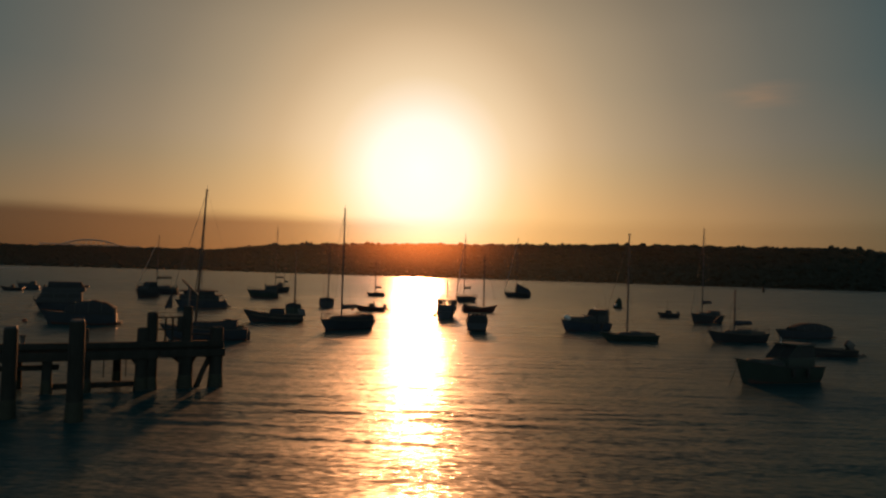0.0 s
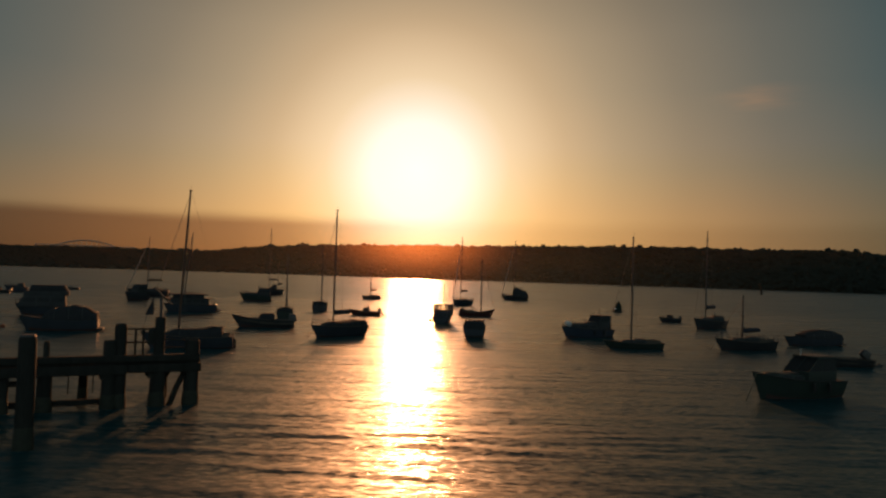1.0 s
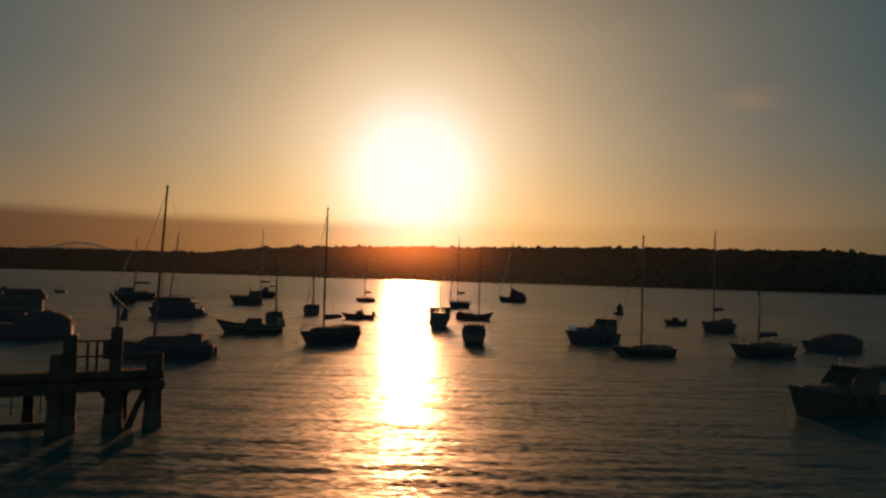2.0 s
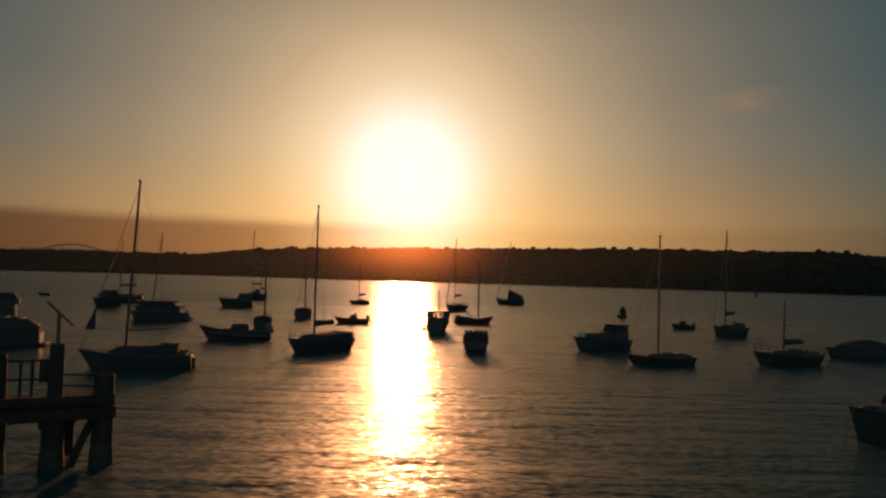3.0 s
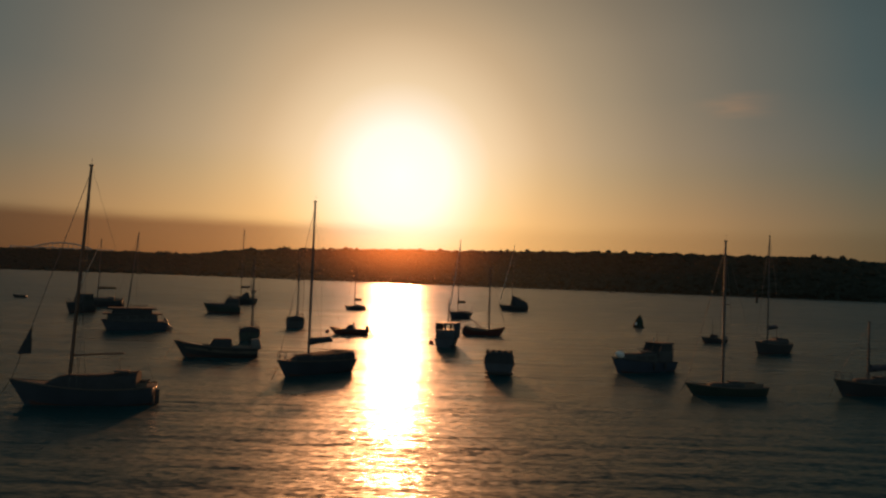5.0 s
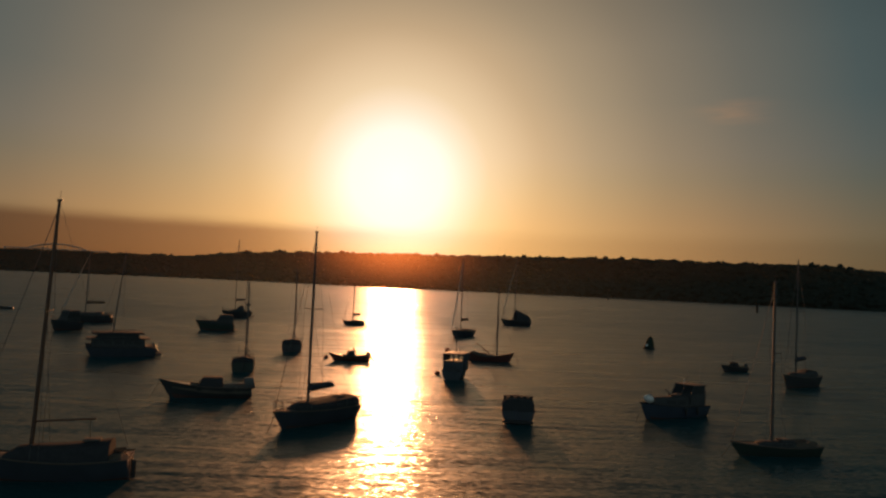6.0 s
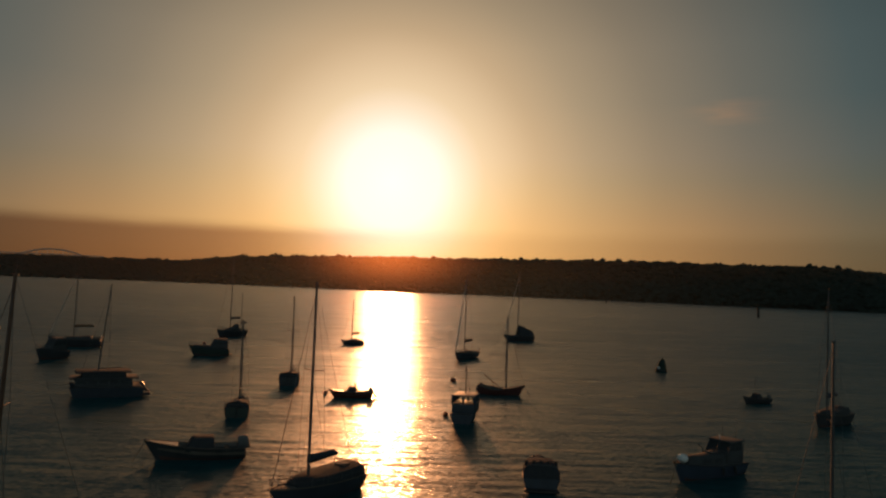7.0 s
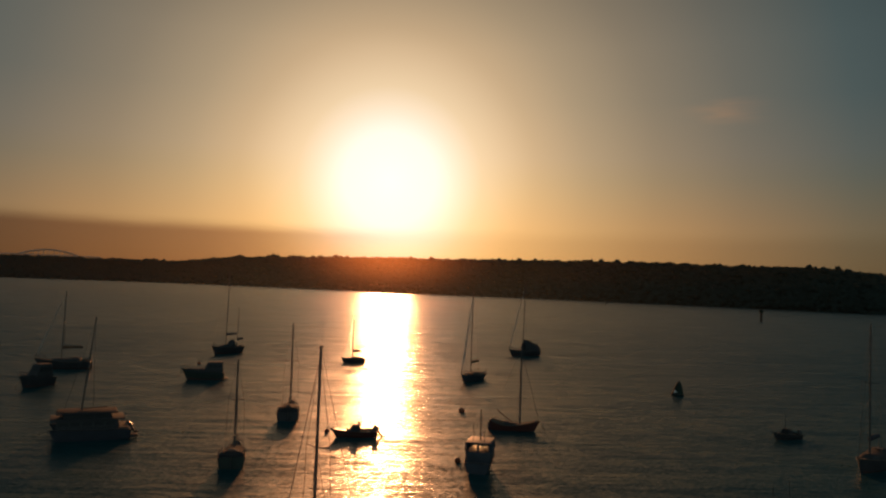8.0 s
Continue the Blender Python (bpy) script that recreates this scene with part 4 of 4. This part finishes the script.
def far_land():
    s = Shape()
    fr = (0, 0.02, 0.06, 0.15, 0.3, 0.5, 0.75, 1.0, 1.3, 2.0)
    rows = []
    for i in range(321):
        a = -80 + i * 0.5
        d = shore_distance(a)
        row = []
        for f in fr:
            x, y = polar(a, d * (1 + 0.2 * f))
            row.append((x, y, land_height(a, f)))
        rows.append(row)
    s.grid(rows)
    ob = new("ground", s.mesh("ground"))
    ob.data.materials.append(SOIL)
    return tagged(ob, "low wooded hill along the far shore of the estuary", "hill", kind="structure")


far_land()


# stretches of taller trees on the skyline
CLUMPS = ((-14.2, -9.9), (-7.6, -5.5), (-1, 0.4), (11.6, 15.3), (20.5, 22), (26.5, 29))


def woods():
    """Crowns of the far woods: lumpy clusters, thick on the slope, uneven along the crest."""
    kinds = []
    for level in (1, 2):
        bm = bmesh.new()
        bmesh.ops.create_icosphere(bm, subdivisions=level, radius=1)
        bm.verts.index_update()
        kinds.append((np.array([v.co for v in bm.verts]), np.array([[v.index for v in f.verts] for f in bm.faces])))
        bm.free()
    rng = np.random.default_rng(4)
    lumps = {}
    for level, (unit, _) in enumerate(kinds):
        for k in range(24):
            o = Vector(rng.uniform(0, 50, 3))
            lumps[level, k] = np.array([v * (1 + 0.38 * noise.noise(Vector(v * 1.7) + o) + 0.25 * noise.noise(Vector(v * 4.1) + o)) for v in unit])
    vs, fs, off = [], [], 0

    def crown(a, f, r, rise=0.45, squeeze=1.0, level=0):
        nonlocal off
        d = shore_distance(a) * (1 + 0.2 * f)
        x, y = polar(a, d)
        z = land_height(a, f)
        t = rng.uniform(0, 2 * math.pi)
        p = lumps[level, int(rng.integers(24))] * np.array([r * squeeze, r * squeeze, r * rng.uniform(0.8, 1.15)])
        c, sn = math.cos(t), math.sin(t)
        p = p @ np.array([[c, sn, 0], [-sn, c, 0], [0, 0, 1]]) + np.array([x, y, z + r * rise])
        vs.append(p)
        fs.append(kinds[level][1] + off)
        off += len(p)

    a = -37.0
    while a < 37:
        d = shore_distance(a)
        size = d / 1300
        for f in (0.03, 0.09, 0.15, 0.22, 0.3, 0.39, 0.48, 0.58, 0.68, 0.78, 0.87):
            crown(a + rng.uniform(-0.15, 0.15), f + rng.uniform(-0.04, 0.04), size * rng.uniform(3.6, 5.4), 0.3, 1.7)
        for f in (0.9, 0.95, 1.0, 1.04):
            crown(a + rng.uniform(-0.15, 0.15), f, size * rng.uniform(2.8, 4.4), 0.55, 1.7, 1)
        tall = noise.noise((a * 0.33, 0, 9))
        if rng.random() < 0.10 + 0.9 * max(0, tall - 0.05):
            crown(a, 1.0, size * rng.uniform(2.4, 4.2), 1.15, 1.3, 1)
        if any(lo < a < hi for lo, hi in CLUMPS) and rng.random() < 0.4:
            crown(a, 1.0, size * rng.uniform(2.6, 5.2), 1.15, 1.1, 1)
        a += 0.17
    me = bpy.data.meshes.new("woodland")
    me.from_pydata(np.concatenate(vs).tolist(), [], np.concatenate(fs).tolist())
    me.shade_smooth()
    ob = new("woodland", me)
    me.materials.append(WOODS)
    return tagged(ob, "dense dark trees covering the far hill", "trees", kind="stuff")


woods()


def arch_bridge():
    """A distant steel arch bridge rising over the low end of the land."""
    a0, d = -26.3, 3900
    x, y = polar(a0, d)
    ob = thing("arch_bridge", pose(x, y, 0, 0, 0, -a0), "distant steel arch bridge beyond the wooded shore", "bridge")
    z0, span, rise = 102.0, 256.0, 27.0
    part("road_deck", Shape().block((-215, -8, z0), (215, 8, z0 + 4), bev=0.5), CONCRETE, ob)
    for sg in (1, -1):
        arc = [(span / 2 * t, sg * 8, z0 + rise * (1 - t * t)) for t in (i / 12 - 1 for i in range(25))]
        part("arch_rib", Shape().tube(arc, 3.3, 6), CONCRETE, ob)
        for i in range(1, 12):
            t = i / 6 - 1
            part("hanger", Shape().tube([(span / 2 * t, sg * 8, z0 + 3), (span / 2 * t, sg * 8, z0 + rise * (1 - t * t))], 1.4, 5), CONCRETE, ob)
    for xx in (-210, -134, 134, 210):
        part("pier_column", Shape().block((xx - 4, -6, 0), (xx + 4, 6, z0), bev=0.5), CONCRETE, ob)


arch_bridge()


def glare_sheet():
    """An added thin film that scatters the low sun forwards to imitate lens glare."""
    m = bpy.data.materials.new("glare_film")
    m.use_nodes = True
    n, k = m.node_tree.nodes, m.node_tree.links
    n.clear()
    clear, sun_lobe, wide_lobe, blend, mix, end = (n.new("ShaderNode" + t) for t in (
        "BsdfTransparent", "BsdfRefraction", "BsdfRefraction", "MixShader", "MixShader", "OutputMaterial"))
    sun_lobe.inputs["Color"].default_value = (1.0, 0.50, 0.24, 1)
    sun_lobe.inputs["Roughness"].default_value, sun_lobe.inputs["IOR"].default_value = 0.44, 1.33
    wide_lobe.inputs["Color"].default_value = (0.75, 0.95, 1.0, 1)
    wide_lobe.inputs["Roughness"].default_value, wide_lobe.inputs["IOR"].default_value = 0.9, 1.33
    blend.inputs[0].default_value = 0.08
    k.new(sun_lobe.outputs[0], blend.inputs[1])
    k.new(wide_lobe.outputs[0], blend.inputs[2])
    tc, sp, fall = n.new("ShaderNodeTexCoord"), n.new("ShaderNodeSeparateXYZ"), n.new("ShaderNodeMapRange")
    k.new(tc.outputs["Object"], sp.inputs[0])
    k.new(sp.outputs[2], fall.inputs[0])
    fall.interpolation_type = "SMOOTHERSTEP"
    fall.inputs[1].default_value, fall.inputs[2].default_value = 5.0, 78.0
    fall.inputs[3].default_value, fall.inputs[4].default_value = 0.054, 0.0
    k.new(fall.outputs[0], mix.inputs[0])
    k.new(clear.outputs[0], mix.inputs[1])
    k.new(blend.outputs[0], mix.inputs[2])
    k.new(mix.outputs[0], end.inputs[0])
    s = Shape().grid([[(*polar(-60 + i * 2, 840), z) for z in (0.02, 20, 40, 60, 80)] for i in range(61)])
    ob = new("glare_sheet", s.mesh("glare_sheet"))
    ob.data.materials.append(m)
    return tagged(ob, "added thin film that imitates glare over the far hill", "haze", kind="stuff")


glare_sheet()

# ---- old timber pier ----
PIER = pose(-8.33, 31.2, 0, 0, 0, 180 + 28.6)      # local x runs along the pier to the land, local y away from the near edge


def pier():
    ob = thing("pier", PIER, "old weathered timber pier on thick round piles", "pier")
    W, LEN, Z = -2.3, 22.0, 1.95
    rng = random.Random(7)

    def pile(x, y, top, r, name="round_post"):
        lean = rng.uniform(-0.015, 0.015)
        rows = [(x + lean * k, y + rng.uniform(-0.02, 0.02), k) for k in (-1.5, -0.4, 0.4, 1.0, 1.6, max(top - 0.1, 1.7), top)]
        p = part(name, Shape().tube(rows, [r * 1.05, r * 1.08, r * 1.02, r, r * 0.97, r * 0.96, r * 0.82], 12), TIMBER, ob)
        part("weed_band", Shape().tube([(x + lean * k, y, k) for k in (-1.2, 0.0, 0.35, 0.6)], [r * 1.12, r * 1.16, r * 1.12, r * 1.02], 12), WEED, p)
        return p

    for x, top, r in ((0.15, 2.75, 0.31), (1.5, 1.8, 0.31), (2.95, 3.4, 0.25), (3.36, 2.75, 0.27), (7.05, 1.8, 0.2), (9.3, 3.3, 0.32), (12.5, 1.9, 0.3), (15.5, 1.9, 0.3), (18.5, 1.9, 0.3), (21.5, 1.9, 0.3)):
        pile(x, 0.0, top, r)
    pile(5.65, 0.0, 1.8, 0.27)
    part("stub_post", Shape().tube([(5.62, 0, 1.8), (5.62, 0, 2.65), (5.62, 0, 2.75)], [0.12, 0.115, 0.09], 10), TIMBER, ob)
    for x, top, r in ((1.0, 1.7, 0.17), (4.2, 1.7, 0.18), (8.2, 1.7, 0.18), (11.5, 1.7, 0.2), (15, 1.7, 0.2), (19, 1.7, 0.2)):
        pile(x, W + 0.25, top, r)
    for y in (0.0, W + 0.25):
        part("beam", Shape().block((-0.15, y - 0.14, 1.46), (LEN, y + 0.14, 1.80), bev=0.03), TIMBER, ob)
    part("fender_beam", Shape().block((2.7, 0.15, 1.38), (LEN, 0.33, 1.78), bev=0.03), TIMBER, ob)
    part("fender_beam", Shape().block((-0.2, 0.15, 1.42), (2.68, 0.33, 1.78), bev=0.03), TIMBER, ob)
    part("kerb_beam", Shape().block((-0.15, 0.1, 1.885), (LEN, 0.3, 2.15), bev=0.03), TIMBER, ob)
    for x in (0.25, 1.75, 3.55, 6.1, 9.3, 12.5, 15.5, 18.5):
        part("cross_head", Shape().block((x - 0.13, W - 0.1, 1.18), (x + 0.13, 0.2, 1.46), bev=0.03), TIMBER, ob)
    part("brace", Shape().tube([(0.35, -0.1, 1.5), (0.7, -0.12, 0.75), (1.05, -0.1, -0.2)], 0.12, 8), TIMBER, ob)
    part("brace", Shape().tube([(1.6, W + 0.3, -0.2), (0.6, W + 0.3, 1.5)], 0.11, 8), TIMBER, ob)
    part("walling", Shape().block((3.2, -0.42, 0.12), (6.9, -0.26, 0.36), bev=0.03), TIMBER, ob)
    part("walling", Shape().block((6.6, -0.5, 0.95), (10.0, -0.32, 1.17), top=(6.6, 10.0, 1.0), bev=0.03), TIMBER, ob)
    for x in (3.8, 4.75):
        part("rod", Shape().tube([(x, W, 0.3), (x, W, 1.5)], 0.025, 5), STEEL, ob)
    # low rails between the piles of the seaward end
    for x in (2.1, 2.4):
        part("rail_post", Shape().tube([(x, 0, 1.86), (x, 0, 3.2)], 0.05, 6), TIMBER, ob)
    for z in (2.65, 3.2):
        part("handrail", Shape().tube([(1.5, 0, z), (2.95, 0, z)], 0.04, 6), TIMBER, ob)
    for z in (2.35, 2.68):
        part("handrail", Shape().tube([(0.15, 0, z), (1.5, 0, z + 0.1)], 0.035, 6), TIMBER, ob)
    part("notice_board", Shape().block((1.6, 0.06, 2.55), (1.92, 0.1, 3.25), bev=0.01), TIMBER, ob)
    part("davit_post", Shape().tube([(1.48, 0, 1.5), (1.47, 0, 2.6), (1.45, 0, 3.6), (1.45, 0, 3.7)], [0.22, 0.215, 0.21, 0.17], 12), TIMBER, ob)
    part("bollard", Shape().tube([(8.0, -0.4, Z), (8.0, -0.4, Z + 0.15), (8.0, -0.4, Z + 0.42), (8.0, -0.4, Z + 0.5)], [0.13, 0.09, 0.09, 0.15], 10), STEEL, ob)
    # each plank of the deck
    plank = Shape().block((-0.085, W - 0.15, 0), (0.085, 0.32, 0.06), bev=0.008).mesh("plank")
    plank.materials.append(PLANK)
    n = int(LEN / 0.185)
    for i in range(n):
        o = new("plank", plank)
        o.parent = ob
        o.matrix_basis = pose(-0.1 + i * 0.185, rng.uniform(-0.03, 0.03), 1.82 + rng.uniform(0, 0.012), 0, rng.uniform(-0.6, 0.6), rng.uniform(-0.5, 0.5))
    return ob


pier()


def davit():
    ob = thing("davit_arm", PIER @ pose(1.45, 0, 3.68), "pale angled davit arm on a pier pile", "davit")
    part("upright", Shape().tube([(0, 0, 0), (0, 0, 0.92)], 0.06, 8), STEEL, ob)
    part("arm", Shape().tube([(0.32, 0.03, 1.25), (-0.38, 0.03, 0.55)], 0.045, 8), CREAM, ob)


davit()


def dolphin(x, y, top, r, label):
    ob = thing("mooring_pile", pose(x, y, 0), label, "post", "mooring piles")
    rows = [(0, 0, k) for k in (-1.5, 0.3, 1.0, 2.0, top - 0.12, top)]
    part("post", Shape().tube(rows, [r * 1.05, r * 1.04, r, r * 0.98, r * 0.96, r * 0.8], 12), TIMBER, ob)
    part("weed_band", Shape().tube([(0, 0, k) for k in (-1.2, 0.0, 0.4, 0.7)], [r * 1.12, r * 1.14, r * 1.1, r * 1.02], 12), WEED, ob)
    part("cap", Shape().tube([(0, 0, top - 0.02), (0, 0, top + 0.05)], [r * 0.9, r * 0.75], 12), STEEL, ob)


dolphin(-10.6, 22.5, 3.5, 0.27, "tall round timber mooring pile beside the pier")
dolphin(-13.0, 22.6, 3.2, 0.24, "tall round timber mooring pile beside the pier")

# ---- boats on their moorings ----
sailing_yacht((-7.85, 67.8), 237, "dark blue sailing yacht with covered mainsail on the boom", 6.8, 2.4, 11.5, NAVY, um=0.63, rake=0.4, cover=SAILBLUE, freeboard=0.96, boom=0.34, cabin=0.6, cabin_u=(0.02, 0.8), cabin_w=0.9, doghouse=0.0, roof_mat=CANVAS, boom_z=1.95, ends=(1.15, 0.92, 0.85))
sailing_yacht((-16.62, 53.75), 193, "navy sailing yacht with a varnished wooden mast and bare boom", 6.5, 2.3, 11.5, NAVY, rake=2.6, mast_mat=VARNISH, freeboard=0.95, boom=0.36, jib_low=0.12, radius=0.085, um=0.65, cabin=0.72, cabin_u=(0.13, 0.78), cabin_w=0.78, rails=False, roof_mat=CANVAS)
sailing_yacht((18.1, 63.5), 191, "low dark green day sailer with a bare mast", 5.3, 1.7, 9.5, GREEN, rake=0.3, boom=0, freeboard=0.6, cabin=0.34, rails=False, um=0.57)
fishing_boat((16.1, 75.0), 213, "blue fishing boat with an aft wheelhouse and bow rails", 6.2, 2.3, BLUE, 0.06, 0.34, 1.4, freeboard=0.8, glaze=TINTED, cuddy=0.72, bag=True, rails=False, width=0.74, sill=0.62, post=0.05, lean=0.35)
covered_boat((5.0, 72.5), 84, "navy motorboat under a dark canvas cover", 5.2, 2.12, 0.85, NAVY, 0.8)
fishing_boat((1.75, 93.2), 76, "small dark fishing boat with a glazed wheelhouse and thin mast", 5.1, 2.1, NAVY, 0.1, 0.62, 1.5, mast=4.8, rails=False, freeboard=0.85, gear=False, width=0.93, house=NAVY, lean=0.05, sill=0.58, post=0.1)
open_boat((-16.75, 75.9), 197, "dark open launch with a canvas spray hood and big outboard", 6.2, 2.0, BLACK, cuddy=0.66, engine=1.6, tilt=4, inboard=0.3, bow=1.3, mid=0.78, name="launch", u0=0.34, u1=0.66)
open_boat((-9.6, 104.0), 193, "small open motorboat with a light arch and tilted outboard", 4.4, 1.7, MAROON, cuddy=0.55, engine=1.0, tilt=40, bow=0.85, mid=0.55, name="motor_launch", arch=0.95)
sailing_yacht((-16.1, 171.6), 198, "small dark sailing yacht with a tan sail cover", 4.3, 1.6, 8.6, BLACK, cover=SAILTAN, freeboard=0.75, rails=False)
sailing_yacht((-17.5, 114.1), 96, "dark sailing yacht lying end-on with a tall thin mast", 6.4, 2.35, 9.9, BLACK, boom=0.3, freeboard=0.95, cabin=0.6, tail=0.46, full=0.25, cabin_w=0.92, cabin_u=(0.03, 0.74), roof_mat=CANVAS)
sailing_yacht((-18.2, 93.0), 99, "dark green sailing yacht lying end-on with a bare mast", 5.2, 2.05, 8.1, GREEN, boom=0.25, freeboard=0.92, cabin=0.5, tail=0.46, full=0.25, cabin_w=0.92, cabin_u=(0.03, 0.74), rake=0.6, roof_mat=CANVAS)
sailing_yacht((4.5, 149.5), 243, "navy sailing yacht with a furled headsail and covered mainsail", 7.6, 2.7, 13.8, NAVY, cover=SAILTAN, furled=0.1, freeboard=1.05, boom=0.4, boom_z=2.7)
sailing_yacht((19.1, 196.2), 203, "large dark sailing yacht with a tan sail cover", 7.6, 2.6, 15.7, BLACK, furled=0.08, freeboard=1.2, cabin=0.4, boom=0.45, boom_z=3.3, tent=2.5)
sailing_yacht((6.35, 109.2), 352, "low double-ended wooden sailing boat with a bare mast", 5.1, 1.6, 8.5, MAROON, boom=0, freeboard=0.7, cabin=0.3, cabin_u=(0.3, 0.6), tail=0.16, ends=(1.6, 0.85, 1.5), rails=False, um=0.66, rake=0.2, name="sailing_boat", spar=True)
open_boat((34.3, 108.5), 200, "small dark launch with a cuddy and short staff", 3.5, 1.5, BLACK, cuddy=0.5, staff=2.5, engine=0.8, bow=0.8, mid=0.55, name="launch")
sailing_yacht((35.5, 95.8), 220, "dark high-sided sailing yacht with a covered mainsail", 6.2, 2.4, 12.4, BLACK, cover=SAILBLUE, freeboard=1.1, boom=0.36, boom_z=2.5, rails=False, cabin=0.6, cabin_u=(0.1, 0.74), cabin_w=0.8, um=0.62, tail=0.4, full=0.6)
sailing_yacht((28.4, 65.6), 200, "dark sailing yacht with a covered mainsail on a short mast", 6.2, 2.1, 4.7, BLACK, cover=SAILBLUE, freeboard=0.85, boom=0.32, boom_z=1.5)
fishing_boat((20.3, 38.4), 205, "dark green cabin boat with a raised wheelhouse", 5.6, 2.2, GREEN, 0.1, 0.5, 1.2, lean=0.7, freeboard=0.9, house=GREEN, gear=False, glaze=TINTED, rails=False)
open_boat((31.2, 54.0), 197, "open dinghy with its outboard tilted clear of the water", 3.9, 1.7, BLACK, engine=1.3, tilt=48, bow=0.75, mid=0.55, name="dinghy")
covered_boat((37.6, 72.8), 200, "low dark sports boat under a rounded canvas cover", 6.3, 2.3, 0.85, NAVY, 0.72, aft=0.1)
covered_boat((-32.15, 65.3), 201, "dark motorboat under a long rounded canvas cover", 6.4, 2.5, 1.3, NAVY, 1.0, aft=0.08)
motor_cruiser((-44.75, 85.0), 203, "motor cruiser with a dark canvas canopy over its flybridge", 5.3, 2.4, NAVY, fly=True, height=1.35, canopy=0.62, u0=0.0, u1=0.97, arch=False)
catamaran((-33.1, 100.9), 205, "broad sailing catamaran with a low deckhouse and raked mast")
sailing_yacht((-58.9, 149.8), 195, "long dark sailing yacht with a covered mainsail", 8.0, 2.7, 11.9, BLACK, cover=SAILTAN, freeboard=1.35, furled=0.07, cabin=0.6, cabin_u=(0.2, 0.74), cabin_w=0.8, boom=0.38, boom_z=3.15, tail=0.4)
motor_cruiser((-53.3, 130.6), 248, "dark motor cruiser with a high wheelhouse", 4.8, 2.3, BLACK, height=1.75, freeboard=1.1, u0=0.08, u1=0.7, arch=False)
sailing_yacht((-42.1, 181.8), 240, "large ketch with two masts and a deckhouse", 7.8, 2.7, 16.4, BLACK, cover=SAILBLUE, freeboard=1.35, cabin=0.7, doghouse=0.7, mizzen=9.0, name="ketch", boom_z=3.6)
motor_cruiser((-35.0, 141.9), 199, "grey motor cruiser with a low cabin", 5.9, 2.2, GREEN, height=1.4, u0=0.02, u1=0.56, arch=False, freeboard=1.15)
open_boat((-88.0, 147.5), 200, "small launch with a cuddy", 4.0, 1.7, BLACK, cuddy=0.6, engine=0.9, name="launch")
motor_cruiser((-89.8, 156.5), 200, "small dark cabin boat", 4.4, 1.8, NAVY, height=0.9, arch=False)
open_boat((-90.0, 181.0), 200, "small dark tender with a white stern on a mooring", 2.7, 1.4, BLACK, deck=WHITE, engine=0.0, bow=0.7, mid=0.5, name="tender")

# ---- buoys ----
float_buoy((-0.1, 94.8), 0.26, ORANGE, "round orange mooring float")
float_buoy((1.5, 119.8), 0.36, ORANGE, "round orange mooring float")
float_buoy((-38.0, 66.5), 0.22, ORANGE, "round orange mooring float")
float_buoy((-12.4, 106.0), 0.24, ORANGE, "round orange mooring float")
float_buoy((-41.6, 162.0), 0.3, ORANGE, "round orange mooring float")


def channel_buoy(place):
    ob = thing("channel_buoy", pose(place[0], place[1], 0, 0, 6, 0), "dark green conical channel buoy leaning with the tide", "buoy")
    part("float", Shape().tube([(0, 0, -0.5), (0, 0, 0.0), (0, 0, 0.3), (0, 0, 0.42)], [0.62, 0.86, 0.86, 0.74], 18), BUOYGREEN, ob)
    cone = part("cone", Shape().tube([(0, 0, 0.4), (0, 0, 0.5), (0, 0, 1.15), (0, 0, 1.7), (0, 0, 1.9)], [0.76, 0.74, 0.58, 0.34, 0.16], 18), BUOYGREEN, ob)
    part("lantern", Shape().tube([(0, 0, 1.88), (0, 0, 1.94), (0, 0, 2.08), (0, 0, 2.12)], [0.09, 0.12, 0.11, 0.05], 10), TINTED, ob)
    part("collar", Shape().tube([(0, 0, 0.08), (0, 0, 0.12), (0, 0, 0.24), (0, 0, 0.28)], [0.86, 0.92, 0.92, 0.86], 18), RUBBER, ob)
    for sg in (1, -1):
        part("lifting_eye", Shape().tube([(0, sg * 0.5, 0.42), (0, sg * 0.5, 0.62), (0, sg * 0.64, 0.62), (0, sg * 0.64, 0.4)], 0.03, 5), STEEL, ob)
    part("name_plate", Shape().block((-0.80, -0.70, 0.40), (-0.50, -0.62, 0.72), top=(-0.75, -0.46, 0.92), bev=0.02), WHITE, cone, "white plate on the side of the cone")


channel_buoy((33.6, 139.2))


def pontoon():
    ob = thing("floating_breakwater", pose(-585, 905, 0, 0, 0, 30), "low floating breakwater pontoon near the far shore", "pontoon")
    for i in range(6):
        part("pontoon_unit", Shape().block((i * 9.0, -1.5, -0.4), (i * 9.0 + 8.6, 1.5, 0.9), bev=0.08), CONCRETE, ob)


pontoon()


def beacon(x, y):
    ob = thing("beacon_post", pose(x, y, 0), "dark timber beacon post in the far channel", "beacon")
    part("post", Shape().tube([(0, 0, -1), (0, 0, 4.5), (0, 0, 5.5)], [0.7, 0.6, 0.5], 10), TIMBER, ob)
    part("topmark", Shape().tube([(0, 0, 5.3), (0, 0, 5.6), (0, 0, 6.8), (0, 0, 7)], [0.8, 1.2, 1.2, 0.5], 12), BUOYGREEN, ob)


beacon(194.5, 464.0)
beacon(195.0, 838.0)
